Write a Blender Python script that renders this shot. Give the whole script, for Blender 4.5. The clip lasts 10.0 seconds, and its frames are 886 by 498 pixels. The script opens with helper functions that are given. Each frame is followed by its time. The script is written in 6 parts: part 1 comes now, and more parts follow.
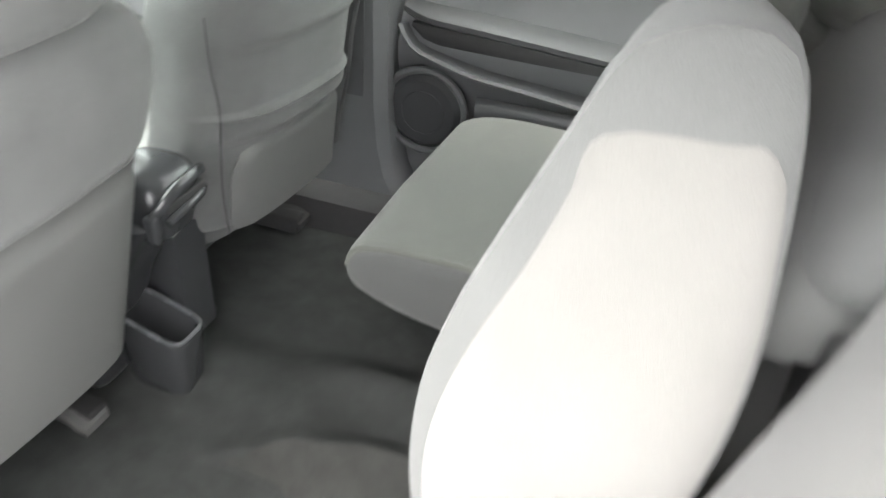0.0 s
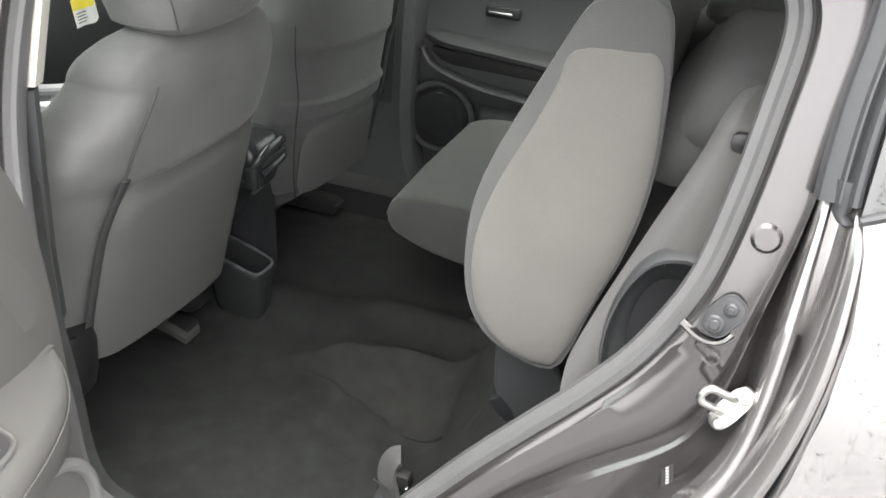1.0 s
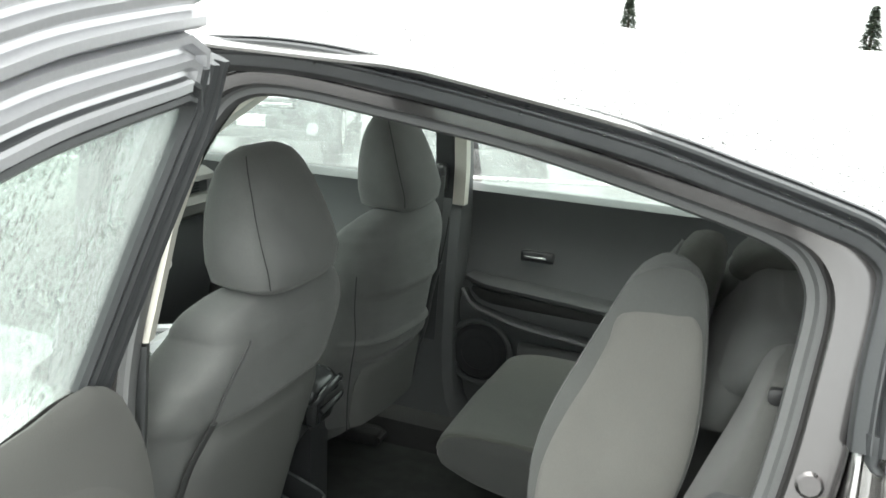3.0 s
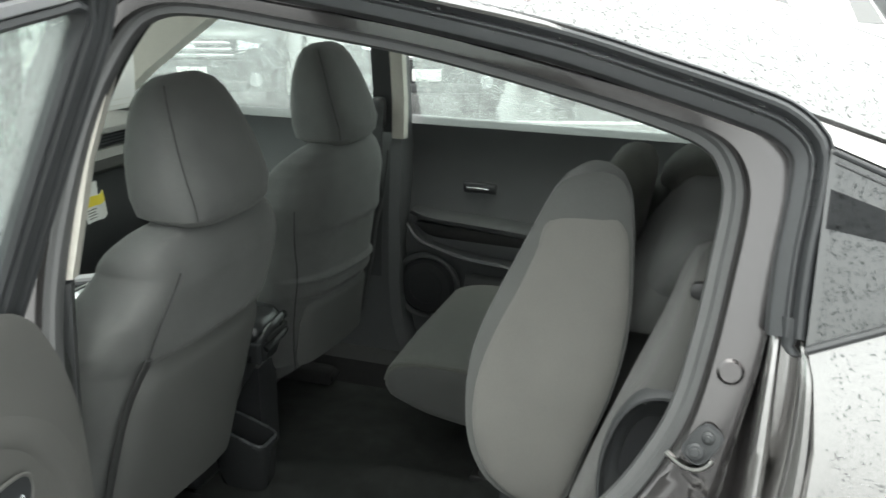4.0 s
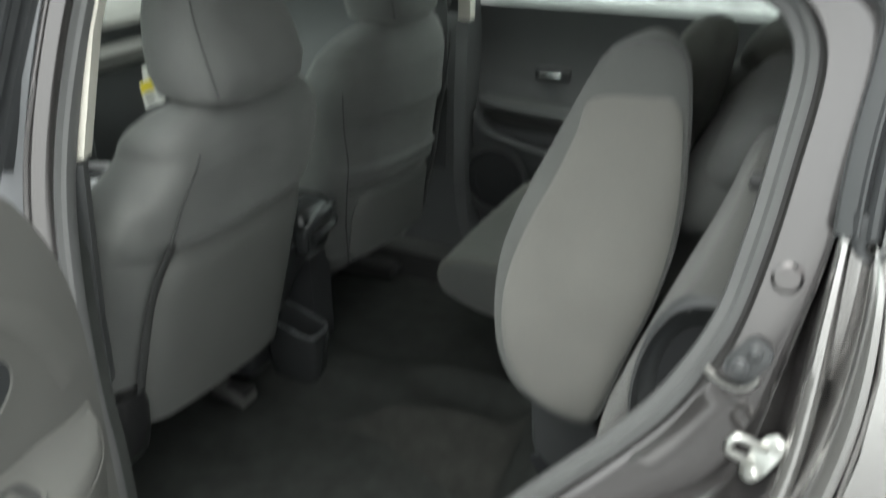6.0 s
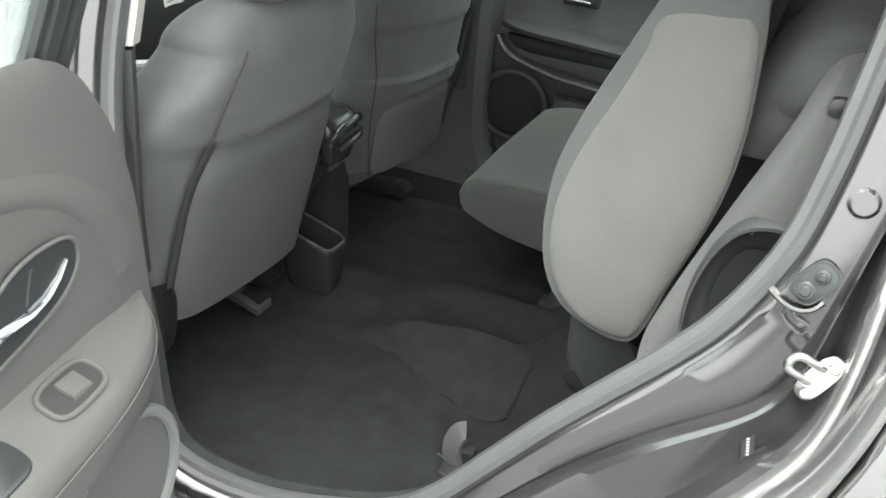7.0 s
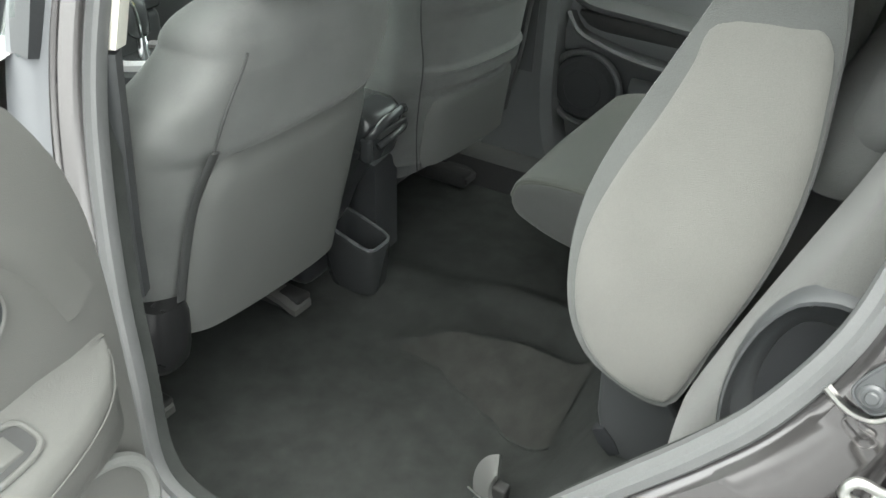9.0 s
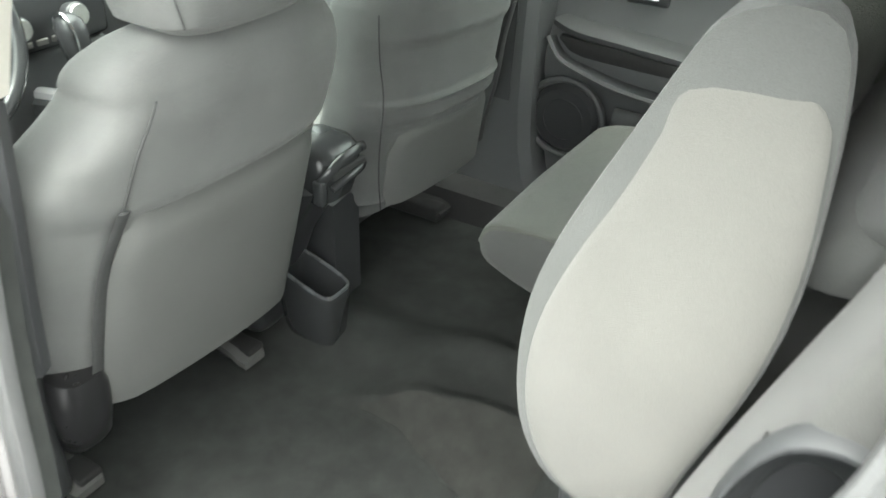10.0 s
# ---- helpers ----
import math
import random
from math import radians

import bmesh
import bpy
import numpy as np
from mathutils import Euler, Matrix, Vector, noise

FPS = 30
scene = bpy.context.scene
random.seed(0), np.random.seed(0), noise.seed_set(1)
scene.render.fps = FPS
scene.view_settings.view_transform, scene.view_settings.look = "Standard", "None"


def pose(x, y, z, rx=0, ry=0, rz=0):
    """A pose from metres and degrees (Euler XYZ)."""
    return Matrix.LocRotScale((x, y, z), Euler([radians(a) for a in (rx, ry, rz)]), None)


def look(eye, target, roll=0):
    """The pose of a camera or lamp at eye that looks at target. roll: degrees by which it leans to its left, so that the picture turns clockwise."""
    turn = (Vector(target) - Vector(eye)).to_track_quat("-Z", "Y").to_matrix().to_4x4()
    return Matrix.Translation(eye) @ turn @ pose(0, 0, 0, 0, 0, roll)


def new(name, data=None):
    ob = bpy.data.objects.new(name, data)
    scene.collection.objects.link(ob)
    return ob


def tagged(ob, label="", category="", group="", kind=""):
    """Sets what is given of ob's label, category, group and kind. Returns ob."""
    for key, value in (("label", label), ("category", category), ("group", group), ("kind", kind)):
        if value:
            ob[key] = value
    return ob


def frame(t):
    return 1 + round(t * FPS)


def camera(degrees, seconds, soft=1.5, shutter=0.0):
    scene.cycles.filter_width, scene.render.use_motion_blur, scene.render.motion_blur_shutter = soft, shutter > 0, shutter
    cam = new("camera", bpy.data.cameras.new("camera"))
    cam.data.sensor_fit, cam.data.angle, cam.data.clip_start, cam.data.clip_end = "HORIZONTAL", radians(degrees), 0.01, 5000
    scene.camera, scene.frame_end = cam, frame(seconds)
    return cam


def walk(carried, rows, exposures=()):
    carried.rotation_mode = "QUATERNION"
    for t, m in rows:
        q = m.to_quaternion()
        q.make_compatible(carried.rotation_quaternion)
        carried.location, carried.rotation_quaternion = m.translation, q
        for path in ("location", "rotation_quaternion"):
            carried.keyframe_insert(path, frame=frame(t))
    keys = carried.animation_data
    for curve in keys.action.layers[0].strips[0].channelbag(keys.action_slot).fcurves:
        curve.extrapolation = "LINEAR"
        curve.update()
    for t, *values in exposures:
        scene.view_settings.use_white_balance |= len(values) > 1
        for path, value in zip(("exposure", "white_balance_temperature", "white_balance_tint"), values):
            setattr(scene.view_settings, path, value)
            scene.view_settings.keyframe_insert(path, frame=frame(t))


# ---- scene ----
cam = camera(56.0, 10.0, shutter=0.5)
PATH = [
    (0, (0.114, 0.008, 1.354), (-0.441, 1.572, 0.237), 2.8),
    (0.5, (0.178, -0.324, 1.367), (-0.378, 1.297, 0.337), 3.5),
    (1, (0.218, -0.47, 1.411), (-0.329, 1.176, 0.415), 4.3),
    (1.5, (0.212, -0.517, 1.384), (-0.371, 1.121, 0.395), 4.3),
    (2, (0.151, -0.614, 1.42), (-0.47, 1.067, 0.532), 3.2),
    (2.5, (0.181, -0.602, 1.475), (-0.494, 1.179, 0.866), 3.2),
    (2.7, (0.189, -0.594, 1.5), (-0.503, 1.215, 1.0), 3.3),
    (3.8, (0.22, -0.591, 1.456), (-0.407, 1.206, 0.841), 1.7),
    (4, (0.235, -0.58, 1.45), (-0.343, 1.229, 0.822), 1.1),
    (4.5, (0.261, -0.553, 1.44), (-0.297, 1.249, 0.773), -0.2),
    (5, (0.318, -0.492, 1.429), (-0.338, 1.285, 0.786), -0.7),
    (5.5, (0.308, -0.445, 1.422), (-0.45, 1.302, 0.809), -1.2),
    (6, (0.281, -0.454, 1.397), (-0.477, 1.187, 0.542), -0.2),
    (6.2, (0.268, -0.452, 1.37), (-0.462, 1.134, 0.396), 0.6),
    (7.3, (0.192, -0.519, 1.372), (-0.479, 1.078, 0.372), 4.6),
    (7.5, (0.186, -0.522, 1.375), (-0.48, 1.085, 0.388), 5.0),
    (8, (0.182, -0.521, 1.39), (-0.415, 1.137, 0.444), 5.8),
    (8.5, (0.216, -0.396, 1.405), (-0.519, 1.193, 0.438), 3.1),
    (9, (0.221, -0.307, 1.379), (-0.637, 1.134, 0.289), 1.7),
    (9.5, (0.236, -0.254, 1.385), (-0.636, 1.185, 0.303), 1.8),
    (10, (0.193, -0.141, 1.371), (-0.665, 1.311, 0.296), 2.0),
]
EXPOSURES = [(t, s + 1.9, k, c) for t, s, k, c in (
    (0.0, 1.95, 6550, 12), (0.5, 1.3, 6550, 12), (1.0, 0.65, 6600, 12), (1.5, 0.5, 6550, 8), (2.0, 0.65, 6500, 5), (2.7, 0.38, 6500, 3), (3.8, -0.37, 6450, 3), (4.0, -0.32, 6450, 3), (5.5, -0.20, 6450, 3),
    (6.2, -0.1, 6450, 3), (7.5, 0.97, 6400, 2), (8.0, 1.03, 6400, 2), (8.5, 0.45, 6400, 2), (9.0, 0.86, 6450, 3), (9.5, 1.42, 6450, 3), (10.0, 1.4, 6550, 3))]
walk(cam, [(t, look(eye, target, roll)) for t, eye, target, roll in PATH], EXPOSURES)

# ---- sky and light: a bright overcast afternoon after rain ----
world = bpy.data.worlds.new("overcast")
scene.world = world
world.use_nodes = True
wn = world.node_tree.nodes
sky = wn.new("ShaderNodeTexSky")
sky.sky_type, sky.sun_disc = "NISHITA", False
sky.sun_elevation, sky.sun_rotation = radians(78), radians(200)
sky.dust_density, sky.ozone_density, sky.air_density = 6.0, 0.3, 1.0
grey = wn.new("ShaderNodeHueSaturation")
grey.inputs["Saturation"].default_value = 0.18
world.node_tree.links.new(sky.outputs[0], grey.inputs["Color"])
cloud = wn.new("ShaderNodeMix")
cloud.data_type = "RGBA"
cloud.inputs["Factor"].default_value = 0.55
cloud.inputs["B"].default_value = (6.0, 6.05, 6.0, 1)
world.node_tree.links.new(grey.outputs[0], cloud.inputs["A"])
world.node_tree.links.new(cloud.outputs["Result"], wn["Background"].inputs[0])
wn["Background"].inputs[1].default_value = 0.15
sun_data = bpy.data.lights.new("sun", "SUN")
sun_data.energy, sun_data.angle, sun_data.color = 0.7, radians(80), (1.0, 0.97, 0.93)
sun = new("sun", sun_data)
sun.matrix_world = look((0.4, -0.6, 6.0), (0, 0.6, 0.6))


# ---- materials ----
def material(name, base, rough=0.5, metal=0.0, vary=0.12, scale=30.0, bump=0.0, bump_scale=200.0, coat=0.0, spec=0.5, sheen=0.0):
    m = bpy.data.materials.new(name)
    m.use_nodes = True
    nt = m.node_tree
    b = nt.nodes["Principled BSDF"]
    tc = nt.nodes.new("ShaderNodeTexCoord")
    n1 = nt.nodes.new("ShaderNodeTexNoise")
    n1.inputs["Scale"].default_value, n1.inputs["Detail"].default_value = scale, 5
    n2 = nt.nodes.new("ShaderNodeTexNoise")
    n2.inputs["Scale"].default_value, n2.inputs["Detail"].default_value = bump_scale, 3
    nt.links.new(tc.outputs["Object"], n1.inputs["Vector"])
    nt.links.new(tc.outputs["Object"], n2.inputs["Vector"])
    add = nt.nodes.new("ShaderNodeMath")
    add.operation = "ADD"
    nt.links.new(n1.outputs[0], add.inputs[0])
    nt.links.new(n2.outputs[0], add.inputs[1])
    ramp = nt.nodes.new("ShaderNodeMapRange")
    ramp.inputs[1].default_value, ramp.inputs[2].default_value = 0.6, 1.4
    ramp.inputs[3].default_value, ramp.inputs[4].default_value = 1 - vary, 1 + vary
    nt.links.new(add.outputs[0], ramp.inputs[0])
    mul = nt.nodes.new("ShaderNodeVectorMath")
    mul.operation = "SCALE"
    mul.inputs[0].default_value = base
    nt.links.new(ramp.outputs[0], mul.inputs["Scale"])
    nt.links.new(mul.outputs[0], b.inputs["Base Color"])
    rr = nt.nodes.new("ShaderNodeMapRange")
    rr.inputs[1].default_value, rr.inputs[2].default_value = 0.3, 0.7
    rr.inputs[3].default_value, rr.inputs[4].default_value = max(0.02, rough * 0.88), min(1, rough * 1.12)
    nt.links.new(n1.outputs[0], rr.inputs[0])
    nt.links.new(rr.outputs[0], b.inputs["Roughness"])
    b.inputs["Metallic"].default_value = metal
    b.inputs["Specular IOR Level"].default_value = spec
    b.inputs["Coat Weight"].default_value = coat
    b.inputs["Coat Roughness"].default_value = 0.06
    b.inputs["Sheen Weight"].default_value = sheen
    if bump:
        bp = nt.nodes.new("ShaderNodeBump")
        bp.inputs["Strength"].default_value, bp.inputs["Distance"].default_value = bump, 0.002
        nt.links.new(n2.outputs[0], bp.inputs["Height"])
        nt.links.new(bp.outputs[0], b.inputs["Normal"])
    return m


FABRIC = material("charcoal_fabric", (0.130, 0.133, 0.129), 0.9, vary=0.22, scale=14, bump=0.5, bump_scale=900, spec=0.25, sheen=0.2)
BACKFAB = material("dark_rear_back_fabric", (0.085, 0.087, 0.085), 0.9, vary=0.14, scale=14, bump=0.5, bump_scale=900, spec=0.25, sheen=0.2)
PADFAB = material("charcoal_cushion_fabric", (0.092, 0.094, 0.091), 0.9, vary=0.14, scale=14, bump=0.5, bump_scale=900, spec=0.25, sheen=0.2)
FABRIC_TOP = material("ribbed_charcoal_fabric", (0.105, 0.109, 0.098), 0.92, vary=0.16, scale=20, bump=0.6, bump_scale=700, spec=0.2, sheen=0.2)
LIGHT = material("grey_knit_fabric", (0.137, 0.134, 0.125), 0.92, vary=0.15, scale=9, bump=0.4, bump_scale=1100, spec=0.2, sheen=0.2)
BOLSTER = material("grey_bolster_fabric", (0.080, 0.080, 0.077), 0.9, vary=0.16, scale=9, bump=0.4, bump_scale=1000, spec=0.2, sheen=0.2)
VINYL = material("grey_vinyl", (0.16, 0.162, 0.156), 0.62, vary=0.08, scale=10, bump=0.25, bump_scale=800, spec=0.4)
SEATBACK = material("grey_seat_back_vinyl", (0.145, 0.147, 0.141), 0.72, vary=0.14, scale=10, bump=0.3, bump_scale=800, spec=0.35)
DARKCHROME = material("smoked_chrome", (0.30, 0.31, 0.33), 0.14, metal=1.0, vary=0.03)
HINGE = material("gloss_black_cover", (0.018, 0.018, 0.019), 0.3, vary=0.02)
SEAM = material("sewn_seam", (0.045, 0.046, 0.046), 0.9)
RECESS = material("grey_moulded_plastic", (0.046, 0.048, 0.050), 0.5, vary=0.06, scale=12, bump=0.15, bump_scale=1200, spec=0.35)
HOOKGREY = material("pale_latch_plastic", (0.115, 0.117, 0.113), 0.5, vary=0.08, scale=20, bump=0.15, bump_scale=900)
CUPDARK = material("matt_black_plastic", (0.016, 0.017, 0.019), 0.6, vary=0.1, scale=20, bump=0.15, bump_scale=900, spec=0.3)
FLAP = material("worn_carpet", (0.050, 0.051, 0.048), 0.97, vary=0.35, scale=25, bump=1.0, bump_scale=1200, spec=0.15)
ARMDARK = material("dark_armrest_vinyl", (0.062, 0.065, 0.066), 0.6, vary=0.1, scale=12, bump=0.25, bump_scale=1000)
PIPING = material("dark_piping", (0.058, 0.059, 0.059), 0.7, bump=0.2)
CARPET = material("charcoal_carpet", (0.046, 0.049, 0.047), 0.97, vary=0.4, scale=22, bump=1.0, bump_scale=1200, spec=0.15)
PLASTIC = material("black_plastic", (0.046, 0.048, 0.050), 0.33, vary=0.04, scale=8, bump=0.12, bump_scale=1500)
GLOSS = material("gloss_black_plastic", (0.040, 0.042, 0.044), 0.24, vary=0.02, scale=4, bump_scale=900)
DOORSKIN = material("dark_door_plastic", (0.100, 0.105, 0.106), 0.5, vary=0.1, scale=12, bump=0.25, bump_scale=1200)
# lighter and less metallic than PAINT: the sky's sheen is put into the colour
DOORPAINT = material("sky_lit_silver", (0.56, 0.56, 0.58), 0.32, metal=0.55, vary=0.04, scale=400, coat=0.4)
# paler than the pocket's black: the rim's highlight is put into the colour
RIM = material("highlit_plastic_rim", (0.11, 0.115, 0.12), 0.28, vary=0.1, scale=30)
PILLAR = material("grey_pillar_film", (0.15, 0.155, 0.165), 0.42, vary=0.06, scale=15, bump=0.05, bump_scale=900)
DOORGREY = material("grey_door_vinyl", (0.102, 0.101, 0.095), 0.66, vary=0.1, scale=8, bump=0.35, bump_scale=900)
BEIGE = material("pale_pillar_plastic", (0.62, 0.60, 0.54), 0.6, vary=0.05)
LINER = material("pale_headliner", (0.60, 0.58, 0.53), 0.95, vary=0.08, bump=0.4, bump_scale=900)
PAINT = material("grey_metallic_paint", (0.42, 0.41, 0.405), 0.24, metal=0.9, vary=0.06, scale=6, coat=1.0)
# the body paint again, darkened: the jamb's dim reflections are put into its colour
JAMB = material("shaded_jamb_paint", (0.130, 0.123, 0.124), 0.2, metal=0.85, vary=0.06, scale=12, coat=0.8)
RUBBER = material("weathered_rubber", (0.050, 0.052, 0.055), 0.34, vary=0.12, scale=40, bump=0.04, bump_scale=500)
SEAL = material("grey_rubber_seal", (0.095, 0.096, 0.097), 0.5, vary=0.12, scale=25, bump=0.1, bump_scale=600)
CHROME = material("chrome", (0.75, 0.76, 0.78), 0.12, metal=1.0, vary=0.03)
ZINC = material("grey_rail_cover", (0.13, 0.13, 0.125), 0.4, vary=0.1, scale=20, bump=0.1, bump_scale=700)
STEEL = material("zinc_steel", (0.55, 0.55, 0.53), 0.3, metal=1.0, vary=0.15, scale=60)
WHITE = material("white_plastic", (0.75, 0.75, 0.73), 0.5, vary=0.04)
YELLOW = material("yellow_card", (0.75, 0.62, 0.06), 0.6, vary=0.05)
REDMARK = material("red_mark", (0.42, 0.20, 0.18), 0.6, vary=0.05)
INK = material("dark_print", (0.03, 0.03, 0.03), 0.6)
ASPHALT = material("wet_asphalt", (0.11, 0.11, 0.108), 0.22, vary=0.4, scale=3, bump=0.8, bump_scale=60)
LINE = material("pale_kerb", (0.6, 0.6, 0.58), 0.6, vary=0.15, scale=5)
SUVPAINT = material("dark_suv_paint", (0.06, 0.065, 0.068), 0.25, metal=0.5, vary=0.05, coat=1.0)
CARPAINT = material("white_car_paint", (0.7, 0.7, 0.7), 0.25, vary=0.05, coat=1.0)
TYRE = material("tyre_rubber", (0.02, 0.02, 0.02), 0.8, vary=0.2)
BARK = material("bark", (0.08, 0.06, 0.045), 0.9, vary=0.3)
BRICK = material("red_brick", (0.36, 0.19, 0.12), 0.85, vary=0.2, scale=2)
ROOFING = material("grey_shingle", (0.12, 0.115, 0.11), 0.9, vary=0.25, scale=3)
SHRUB = material("yellow_green_leaves", (0.11, 0.12, 0.05), 0.8, vary=0.3)
LEAF = material("evergreen_needles", (0.035, 0.05, 0.03), 0.8, vary=0.3)


def glass_material(name, tint, wet=0.0):
    """A thin pane: clear, with a faint gloss; where wet is set, beads and runs of rain on it bend and blur the view."""
    m = bpy.data.materials.new(name)
    m.use_nodes = True
    nt = m.node_tree
    out = nt.nodes["Material Output"]
    nt.nodes.remove(nt.nodes["Principled BSDF"])
    clear = nt.nodes.new("ShaderNodeBsdfTransparent")
    clear.inputs[0].default_value = (*tint, 1)
    gloss = nt.nodes.new("ShaderNodeBsdfGlossy")
    gloss.inputs["Roughness"].default_value = 0.03
    mix = nt.nodes.new("ShaderNodeMixShader")
    skim = nt.nodes.new("ShaderNodeLayerWeight")
    skim.inputs["Blend"].default_value = 0.12
    nt.links.new(skim.outputs["Facing"], mix.inputs[0])
    nt.links.new(clear.outputs[0], mix.inputs[1])
    nt.links.new(gloss.outputs[0], mix.inputs[2])
    last = mix
    if wet:
        film = nt.nodes.new("ShaderNodeBsdfTranslucent")
        film.inputs[0].default_value = (0.9, 0.93, 0.92, 1)
        veil = nt.nodes.new("ShaderNodeMixShader")
        veil.inputs[0].default_value = 0.13
        nt.links.new(mix.outputs[0], veil.inputs[1])
        nt.links.new(film.outputs[0], veil.inputs[2])
        mix = veil
        tc = nt.nodes.new("ShaderNodeTexCoord")
        mp = nt.nodes.new("ShaderNodeMapping")
        mp.inputs["Scale"].default_value = (1.0, 1.0, 0.55)
        vo = nt.nodes.new("ShaderNodeTexVoronoi")
        vo.inputs["Scale"].default_value = wet
        no = nt.nodes.new("ShaderNodeTexNoise")
        no.inputs["Scale"].default_value = wet * 0.12
        nt.links.new(tc.outputs["Object"], mp.inputs[0])
        nt.links.new(mp.outputs[0], vo.inputs["Vector"])
        nt.links.new(tc.outputs["Object"], no.inputs["Vector"])
        size = nt.nodes.new("ShaderNodeMath")
        size.operation, size.inputs[1].default_value = "MULTIPLY", 0.75
        nt.links.new(no.outputs[0], size.inputs[0])
        isdrop = nt.nodes.new("ShaderNodeMath")
        isdrop.operation = "LESS_THAN"
        nt.links.new(vo.outputs["Distance"], isdrop.inputs[0])
        nt.links.new(size.outputs[0], isdrop.inputs[1])
        bp = nt.nodes.new("ShaderNodeBump")
        bp.inputs["Strength"].default_value, bp.inputs["Distance"].default_value = 1.0, 0.004
        bp.invert = True
        nt.links.new(vo.outputs["Distance"], bp.inputs["Height"])
        lens = nt.nodes.new("ShaderNodeBsdfRefraction")
        lens.inputs["IOR"].default_value, lens.inputs["Roughness"].default_value = 1.2, 0.05
        lens.inputs["Color"].default_value = (*tint, 1)
        nt.links.new(bp.outputs[0], lens.inputs["Normal"])
        half = nt.nodes.new("ShaderNodeMath")
        half.operation, half.inputs[1].default_value = "MULTIPLY", 0.55
        nt.links.new(isdrop.outputs[0], half.inputs[0])
        last = nt.nodes.new("ShaderNodeMixShader")
        nt.links.new(half.outputs[0], last.inputs[0])
        nt.links.new(mix.outputs[0], last.inputs[1])
        nt.links.new(lens.outputs[0], last.inputs[2])
    nt.links.new(last.outputs[0], out.inputs["Surface"])
    return m


GLASS = glass_material("clear_glass", (0.93, 0.97, 0.95))
WETGLASS = glass_material("rain_beaded_glass", (0.90, 0.96, 0.93), wet=190.0)


WATER = bpy.data.materials.new("water")
WATER.use_nodes = True
_w = WATER.node_tree
_w.nodes.remove(_w.nodes["Principled BSDF"])
_clear, _gloss, _edge, _mix = (_w.nodes.new(k) for k in ("ShaderNodeBsdfTransparent", "ShaderNodeBsdfGlossy", "ShaderNodeFresnel", "ShaderNodeMixShader"))
_clear.inputs[0].default_value = (0.80, 0.81, 0.81, 1)
_gloss.inputs["Roughness"].default_value = 0.03
_edge.inputs["IOR"].default_value = 1.45
_w.links.new(_edge.outputs[0], _mix.inputs[0])
_w.links.new(_clear.outputs[0], _mix.inputs[1])
_w.links.new(_gloss.outputs[0], _mix.inputs[2])
_w.links.new(_mix.outputs[0], _w.nodes["Material Output"].inputs["Surface"])

# ---- mesh building ----
def part(name, bm, mat, parent=None, label="", smooth=True):
    bmesh.ops.recalc_face_normals(bm, faces=bm.faces)
    me = bpy.data.meshes.new(name)
    bm.to_mesh(me)
    bm.free()
    me.materials.append(mat)
    if smooth:
        for p in me.polygons:
            p.use_smooth = True
        me.set_sharp_from_angle(angle=radians(38))
    ob = new(name, me)
    if parent is not None:
        ob.parent = parent
    if label:
        ob["label"] = label
    return ob


def thing(name, label, category, at=(0, 0, 0), group="", kind=""):
    """An empty at the thing's base; its parts are built in world places."""
    ob = new(name)
    ob.empty_display_size = 0.05
    return tagged(ob, label, category, group, kind)


def rbox(lo, hi, bevel=0.01, seg=3, m=None):
    bm = bmesh.new()
    bmesh.ops.create_cube(bm, size=1)
    for v in bm.verts:
        v.co = Vector([l + (c + 0.5) * (h - l) for l, h, c in zip(lo, hi, v.co)])
    if bevel:
        bmesh.ops.bevel(bm, geom=bm.edges[:], offset=bevel, segments=seg, profile=0.5, affect="EDGES")
    if m is not None:
        bmesh.ops.transform(bm, matrix=m, verts=bm.verts)
    return bm


def loft(loops, caps=True, closed=True, bm=None):
    bm = bm or bmesh.new()
    rows = [[bm.verts.new(p) for p in loop] for loop in loops]
    n = len(rows[0])
    for a, b in zip(rows, rows[1:]):
        for i in range(n if closed else n - 1):
            j = (i + 1) % n
            bm.faces.new((a[i], a[j], b[j], b[i]))
    if caps and closed:
        bm.faces.new(rows[0][::-1])
        bm.faces.new(rows[-1])
    return bm


def spline(pts, n, closed=False):
    """n points along a smooth curve through pts, evenly spaced."""
    P = [Vector(p) for p in pts]
    k = len(P)
    out = []
    segs = k if closed else k - 1
    for i in range(segs):
        p0 = P[(i - 1) % k] if closed or i else P[0]
        p1, p2 = P[i], P[(i + 1) % k]
        p3 = P[(i + 2) % k] if closed or i + 2 < k else P[-1]
        for s in range(12):
            u = s / 12
            out.append(0.5 * (2 * p1 + (p2 - p0) * u + (2 * p0 - 5 * p1 + 4 * p2 - p3) * u * u + (3 * p1 - p0 - 3 * p2 + p3) * u ** 3))
    out.append(P[0] if closed else P[-1])
    acc = [0.0]
    for a, b in zip(out, out[1:]):
        acc.append(acc[-1] + (b - a).length)
    res, j = [], 0
    for i in range(n):
        s = acc[-1] * i / (n if closed else n - 1)
        while j < len(out) - 2 and acc[j + 1] < s:
            j += 1
        d = acc[j + 1] - acc[j]
        res.append(out[j].lerp(out[j + 1], (s - acc[j]) / d if d > 1e-9 else 0))
    return res


